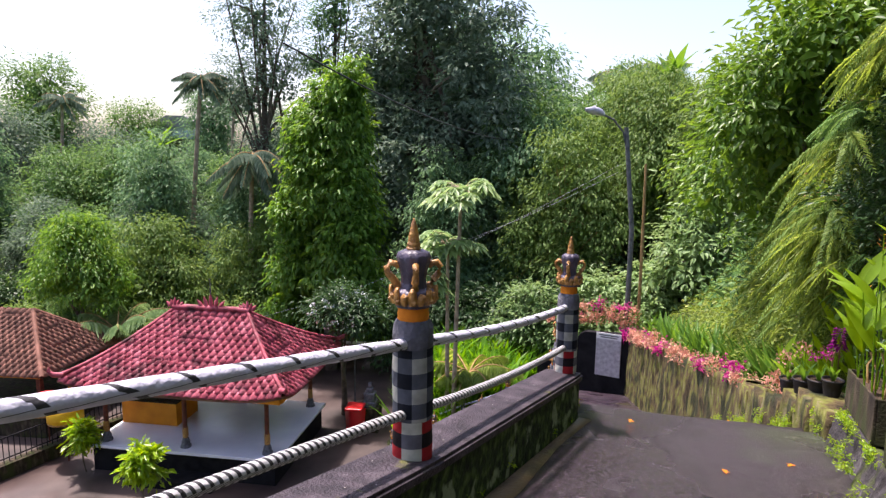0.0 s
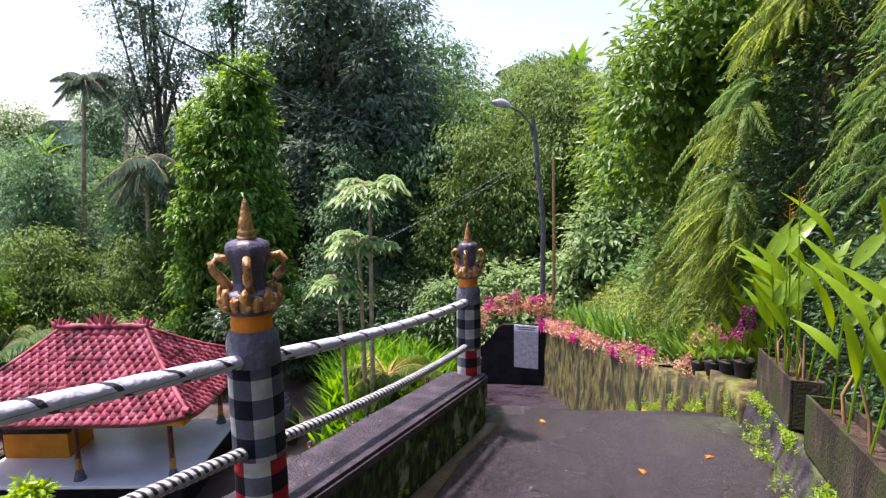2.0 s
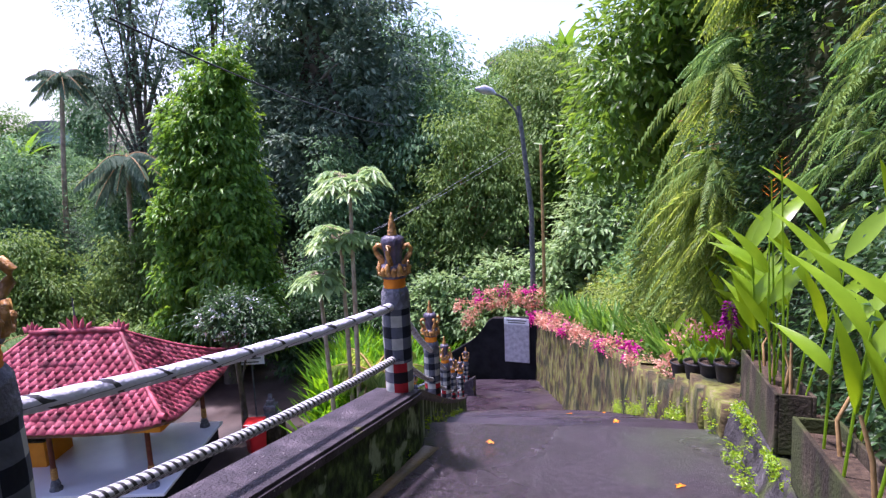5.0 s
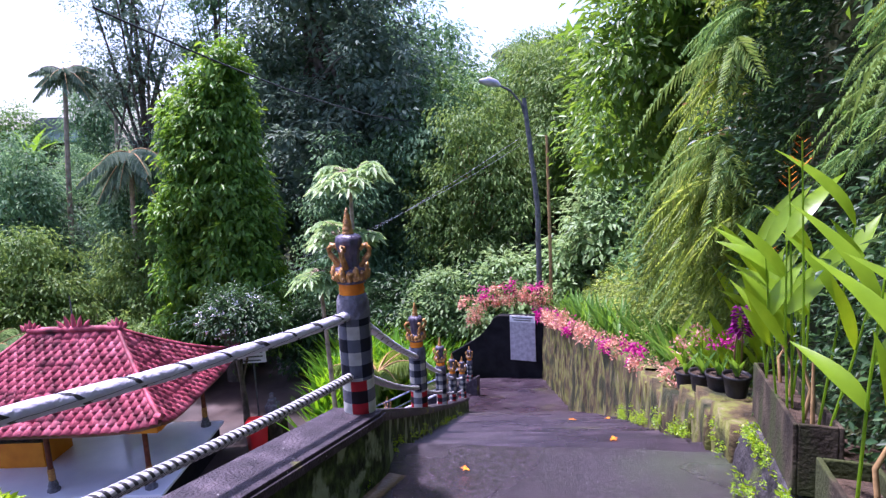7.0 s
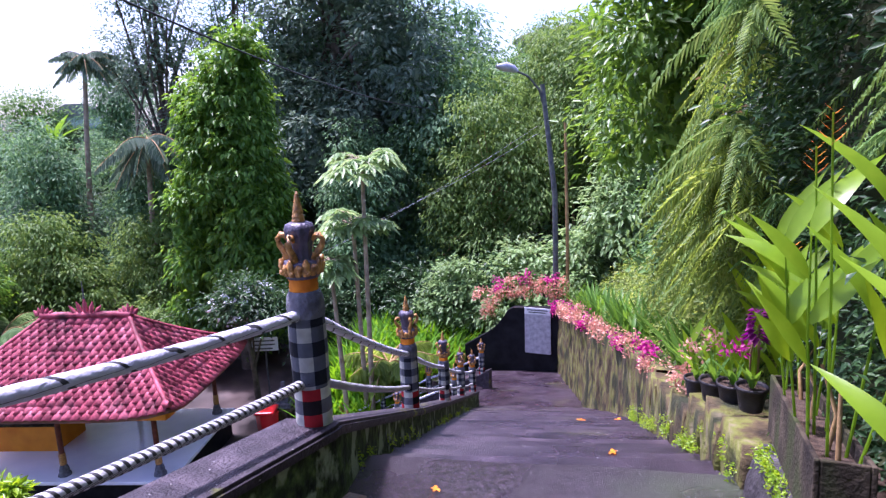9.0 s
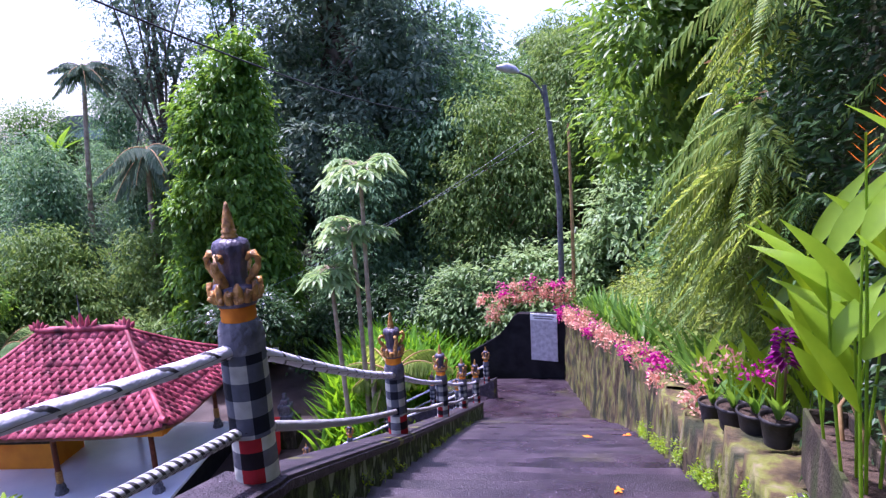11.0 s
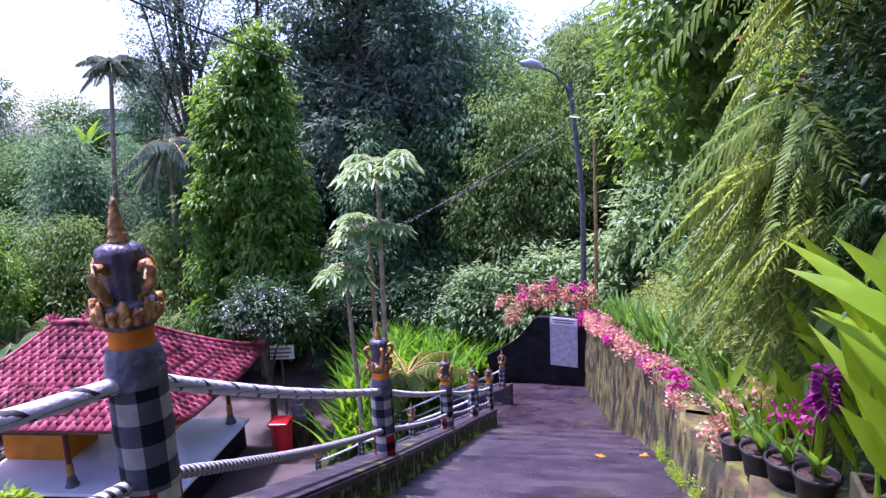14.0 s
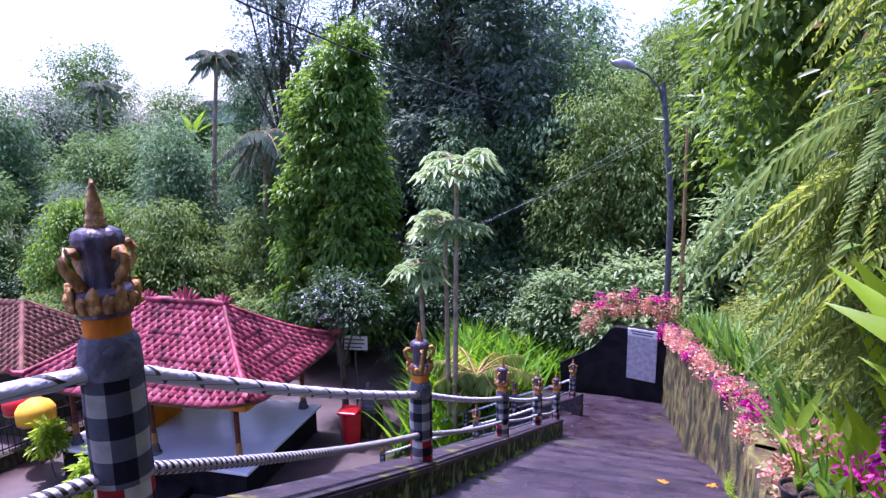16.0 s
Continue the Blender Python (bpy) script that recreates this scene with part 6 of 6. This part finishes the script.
iris = tuft("strap_plant", "strap-leaved green plant on the terrace", "plant", "strap plants above the wall", 131, 16, 0.75, 0.07, L_BRIGHT, 0.09)
iris.matrix_basis = Matrix.Translation((right_x(6.6) + 0.35, 6.6, wall_top(6.6) - 0.05))
for y in np.linspace(7.2, 22.5, 20):
    y = float(y)
    s = 0.9 + 0.04 * y
    copy_thing(iris, Matrix.Translation((right_x(y) + rf.uniform(0.5, 1.2), y, wall_top(y) - 0.06)) @ Matrix.Rotation(y * 2, 4, "Z") @ Matrix.Diagonal((s, s, s, 1)))
bed = tuft("bed_plant", "tall bright green strap-leaved garden plant", "plant", "green plants in the garden bed", 132, 22, 2.0, 0.16, L_LUSH, 0.25)
bed.matrix_basis = Matrix.Translation((-9.0, 21.0, ground_z(-9.0, 21.0) - 0.05))
for k in range(150):
    x, y = float(rf.uniform(-13.6, -7.5)), float(rf.uniform(18.0, 26.0))
    if (x > -8.3 and y > 19.5) or x < -11.4 - 0.33 * (y - 18.0):
        continue
    s = float(rf.uniform(0.75, 1.2))
    copy_thing(bed, Matrix.Translation((x, y, ground_z(x, y) - 0.05)) @ Matrix.Rotation(k * 1.3, 4, "Z") @ Matrix.Diagonal((s, s, s, 1)))


# ---- street lamp, poles, wires ----
lamp = thing("street_lamp", Matrix.Translation((-3.88, 24.89, -5.94)), "grey street lamp post with a curved arm", "street lamp")
zt0 = 4.15 + 4.6
put("pole", tubes_mesh("pole", [([(0, 0, -1.2), (-0.02, 0, zt0 * 0.5), (-0.5, 0, zt0)], [0.12, 0.11, 0.09])], M_STEEL, 10), lamp)
put("arm", tubes_mesh("arm", [([(-0.46, 0, zt0 - 0.8), (-0.6, -0.1, zt0 - 0.2), (-0.95, -0.4, zt0 + 0.3), (-1.4, -0.7, zt0 + 0.55)], 0.045)], M_STEEL, 8), lamp)
put("head", tubes_mesh("head", [([(-1.3, -0.65, zt0 + 0.5), (-1.45, -0.75, zt0 + 0.6), (-1.7, -0.95, zt0 + 0.68), (-2.0, -1.15, zt0 + 0.7)], [0.06, 0.15, 0.19, 0.07])], M_ALU, 10), lamp, label="oval grey lamp head")
stick = thing("bamboo_pole", Matrix.Translation((-3.39, 24.94, -5.91)), "thin bamboo pole standing beside the lamp", "pole")
put("cane", tubes_mesh("cane", [([(0, 0, -1), (-0.03, 0, 3.0), (-0.1, 0, 7.2)], [0.075, 0.07, 0.05])], M_BAMBOO, 8), stick)


def wire(a, b, sag, r, label, mat):
    t = np.linspace(0, 1, 26)[:, None]
    a, b = np.array(a, float), np.array(b, float)
    p = a + (b - a) * t - np.array([0, 0, sag]) * 4 * t * (1 - t)
    return tagged(put("cable", tubes_mesh("cable", [(p, r)], mat, 5)), label, "cable", "overhead cables")


wire((-9.21, 9.21, 4.15), (-13.46, 34.65, 2.49), 0.5, 0.026, "black overhead cable across the valley", M_CABLE)
wire((-4.74, 25.37, 1.2), (-23.49, 21.35, -7.59), 0.8, 0.006, "thin pale overhead cable from the lamp post", M_ALU)
wire((-4.71, 25.34, 0.9), (-25.08, 24.9, -6.27), 1.1, 0.006, "thin pale overhead cable from the lamp post", M_ALU)

# ---- courtyard things ----
def court_at(x, y, turn=0.0):
    return Matrix.Translation((x, y, COURT)) @ Matrix.Rotation(turn, 4, "Z")


wheelie = thing("waste_bin", court_at(-13.69, 18.02, 0.4), "red plastic waste bin with a lid", "bin")
put("body", lathe("body", [(0.30, 0.05), (0.38, 0.2), (0.46, 1.25), (0.48, 1.3)], M_RED, 4), wheelie)
put("lid", box("lid", -0.38, 0.38, -0.4, 0.4, 1.30, 1.42, M_RED, 0.04), wheelie)
sign = thing("courtyard_sign", court_at(-15.21, 20.07, 0.45), "small white sign on a thin post", "sign")
put("post", box("post", -0.03, 0.03, 0.02, 0.08, 0, 3.4, M_STEEL), sign)
put("board", box("board", -0.55, 0.55, -0.02, 0.02, 2.9, 3.5, M_WHITE, 0.01), sign)
for k in range(3):
    put("text_bar", box("text_bar", -0.42, 0.42 - 0.1 * (k == 2), -0.026, -0.02, 3.32 - k * 0.17, 3.38 - k * 0.17, M_STEEL), sign)
shrine = thing("shrine", court_at(-13.60, 19.01, 0.4), "small dark stone shrine with tiered top", "shrine")
put("base", box("base", -0.45, 0.45, -0.45, 0.45, 0, 1.1, M_CONCRETE, 0.03), shrine)
for k, (w, z) in enumerate(((0.6, 1.1), (0.45, 1.3), (0.5, 1.5), (0.3, 1.7), (0.15, 1.95))):
    put("tier", box("tier", -w / 2, w / 2, -w / 2, w / 2, z, z + 0.22, M_STONE, 0.03), shrine)


def umbrella(m, mat, label):
    ob = thing("temple_umbrella", m, label, "umbrella", "temple umbrellas")
    put("pole", tubes_mesh("pole", [([(0, 0, 0), (0, 0, 2.4)], 0.03)], M_WOODRED, 6), ob)
    put("canopy", lathe("canopy", [(0.0, 2.55), (0.25, 2.5), (0.5, 2.35), (0.62, 2.15), (0.62, 1.75), (0.60, 1.75), (0.60, 2.12), (0.0, 2.5)], mat, 20, lobes=20, depth=0.03), ob)
    put("fringe", lathe("fringe", [(0.625, 1.8), (0.63, 1.68)], M_GOLD, 20), ob)
    return ob


umbrella(court_at(-22.15, 10.66), M_YELLOW, "yellow fringed temple umbrella")
umbrella(court_at(-23.57, 10.77), M_RED, "red and gold temple umbrella")
hedge = tree("potted_shrub", (-16.58, 10.00, COURT), "small bright green leafy shrub by the pavilion", [((0, 0, 1.5), (0.45, 0.45, 0.8))], L_YELLOW, 1.4, 0.04, clumps=36, per=16, spread=0.16, size=0.3, seed=141, limbs=5, group="shrubs in the courtyard", category="shrub")
turned(hedge, (-20.78, 10.51, COURT), 1.0, 0.9)

# second flight, from the landing down to the courtyard
flight = thing("lower_staircase", Matrix.Identity(4), "lower flight of dark steps to the courtyard", "stairs", kind="structure")
for k in range(17):
    x0 = -4.9 - 0.34 * k
    put("step", box("step", x0 - 0.38, x0, 16.6, 18.6, COURT - 0.2, -7.35 - 0.185 * k, M_STEP, 0.015), flight)
for edge_y in (16.4, 18.8):
    low_posts = [(-5.0, edge_y, -6.95), (-7.0, edge_y, -8.0), (-8.9, edge_y, -9.02), (-10.7, edge_y, -10.02)]
    for x, y, z in low_posts:
        copy_thing(first, Matrix.Translation((x, y, z)) @ Matrix.Rotation(0.3, 4, "Z") @ SLIM)
    for a, b in zip(low_posts, low_posts[1:]):
        rail(a, b, 0.60, 0.034, M_RAILTOP, 0.03, "thick rail wound in white cloth with black bands", (1, 6.0))
        rail(a, b, 0.215, 0.026, M_RAILLOW, 0.03, "rail wound in fine black and white checked cloth", (2, 16.0))
curb = put("wall_5", wall_run("wall_5", [(-4.7, 16.4), (-11.0, 16.4)], (0.15, 0.15), [-6.78, -10.2], [COURT - 0.2, COURT - 0.2], M_CAP))
tagged(curb, "dark wall beside the lower flight", "wall", kind="structure")
curb_far = put("wall_6", wall_run("wall_6", [(-4.7, 18.8), (-11.0, 18.8)], (0.15, 0.15), [-6.78, -10.2], [COURT - 0.2, COURT - 0.2], M_CAP))
tagged(curb_far, "dark wall on the far side of the lower flight", "wall", kind="structure")

# house on the far hill
house = thing("hill_house", Matrix.Translation((-57.85, 45.55, 2.46)) @ Matrix.Rotation(0.7, 4, "Z") @ Matrix.Diagonal((0.75, 0.75, 0.75, 1)), "white house with grey roofs on the hill", "house")
put("wall", box("wall", -3.5, 3.5, -2.5, 2.5, -2, 2.2, M_WHITE), house)
put("roof", prism("roof", [(-4, -0.1), (4, -0.1), (1.2, 1.5), (-1.2, 1.5)], -3, 3, M_GREYROOF), house, Matrix.Translation((0, 0, 2.25)) @ Matrix.Rotation(radians(90), 4, "X"))
put("awning", box("awning", -3.8, 3.8, -4.2, -2.52, 0.5, 0.62, M_TEAL), house)
for x in (-2, 0.2, 2.2):
    put("window", box("window", x - 0.5, x + 0.5, -2.56, -2.5, -0.6, 0.4, M_BLACKPAINT), house)

# fallen leaves on the path
leaf_one = mesh_np("fallen_leaf", *joined([strap_arrays(np.zeros(3), (math.cos(a), math.sin(a), 0.1), (0, 0, 1), 0.07, 0.035, 0.1, 4, 0.8) for a in (0, 1.1, -1.1, 2.2)]), L_ORANGE)
def tread_z(x, y):
    s = along_stairs(x, y)
    if s < CREST:
        return path_z(y)
    i = int((s - CREST) / RUN)
    return path_z(CREST) - RISE * (i + 1) + 0.02 * (1 - ((s - CREST) - RUN * i) / RUN)


for k, (x, y) in enumerate(((1.40, 2.20), (1.85, 2.72), (0.55, 3.05), (0.60, 10.2), (0.10, 9.6), (0.0, 11.4), (1.10, 8.1), (1.3, 4.6))):
    s = 0.55 if y < 4 else 0.7 if y < 6 else 1.3
    ob = put("fallen_leaf", leaf_one, None, Matrix.Translation((x, y, tread_z(x, y) + 0.012)) @ Matrix.Rotation(k * 1.7, 4, "Z") @ Matrix.Diagonal((s, s, s, 1)))
    tagged(ob, "fallen yellow leaf on the path", "leaf", "fallen leaves")
# moss and small ferns in the wall joints
rm = np.random.default_rng(151)
mp = []
for _ in range(430):
    y = rm.uniform(-3, 3.8)
    if math.sin(y * 2.1) + math.sin(y * 5.3 + 1) + rm.normal() * 0.5 > -0.2:
        mp.append((right_x(y) + 0.13 + rm.normal() * 0.02, y, path_z(y) + 0.30 - abs(rm.normal()) * 0.05))
for _ in range(420):
    y = rm.uniform(-3, 10)
    if math.sin(y * 2.7) + math.sin(y * 6.1 + 2) > -0.3:
        mp.append((right_x(y) + rm.uniform(-0.01, 0.04), y, stair_z(y) + abs(rm.normal()) * 0.09))
for _ in range(45):
    y = rm.uniform(-2, 12)
    mp.append((left_x(y) + rm.uniform(0.0, 0.03), y, stair_z(y, True) + abs(rm.normal()) * 0.05))
leaf_cover("wall_weeds", np.array(mp), L_YELLOW, 0.025, 152, "small bright weeds along the walls", 16, 0.018, 0.03, (-0.6, -0.2, 0.9))
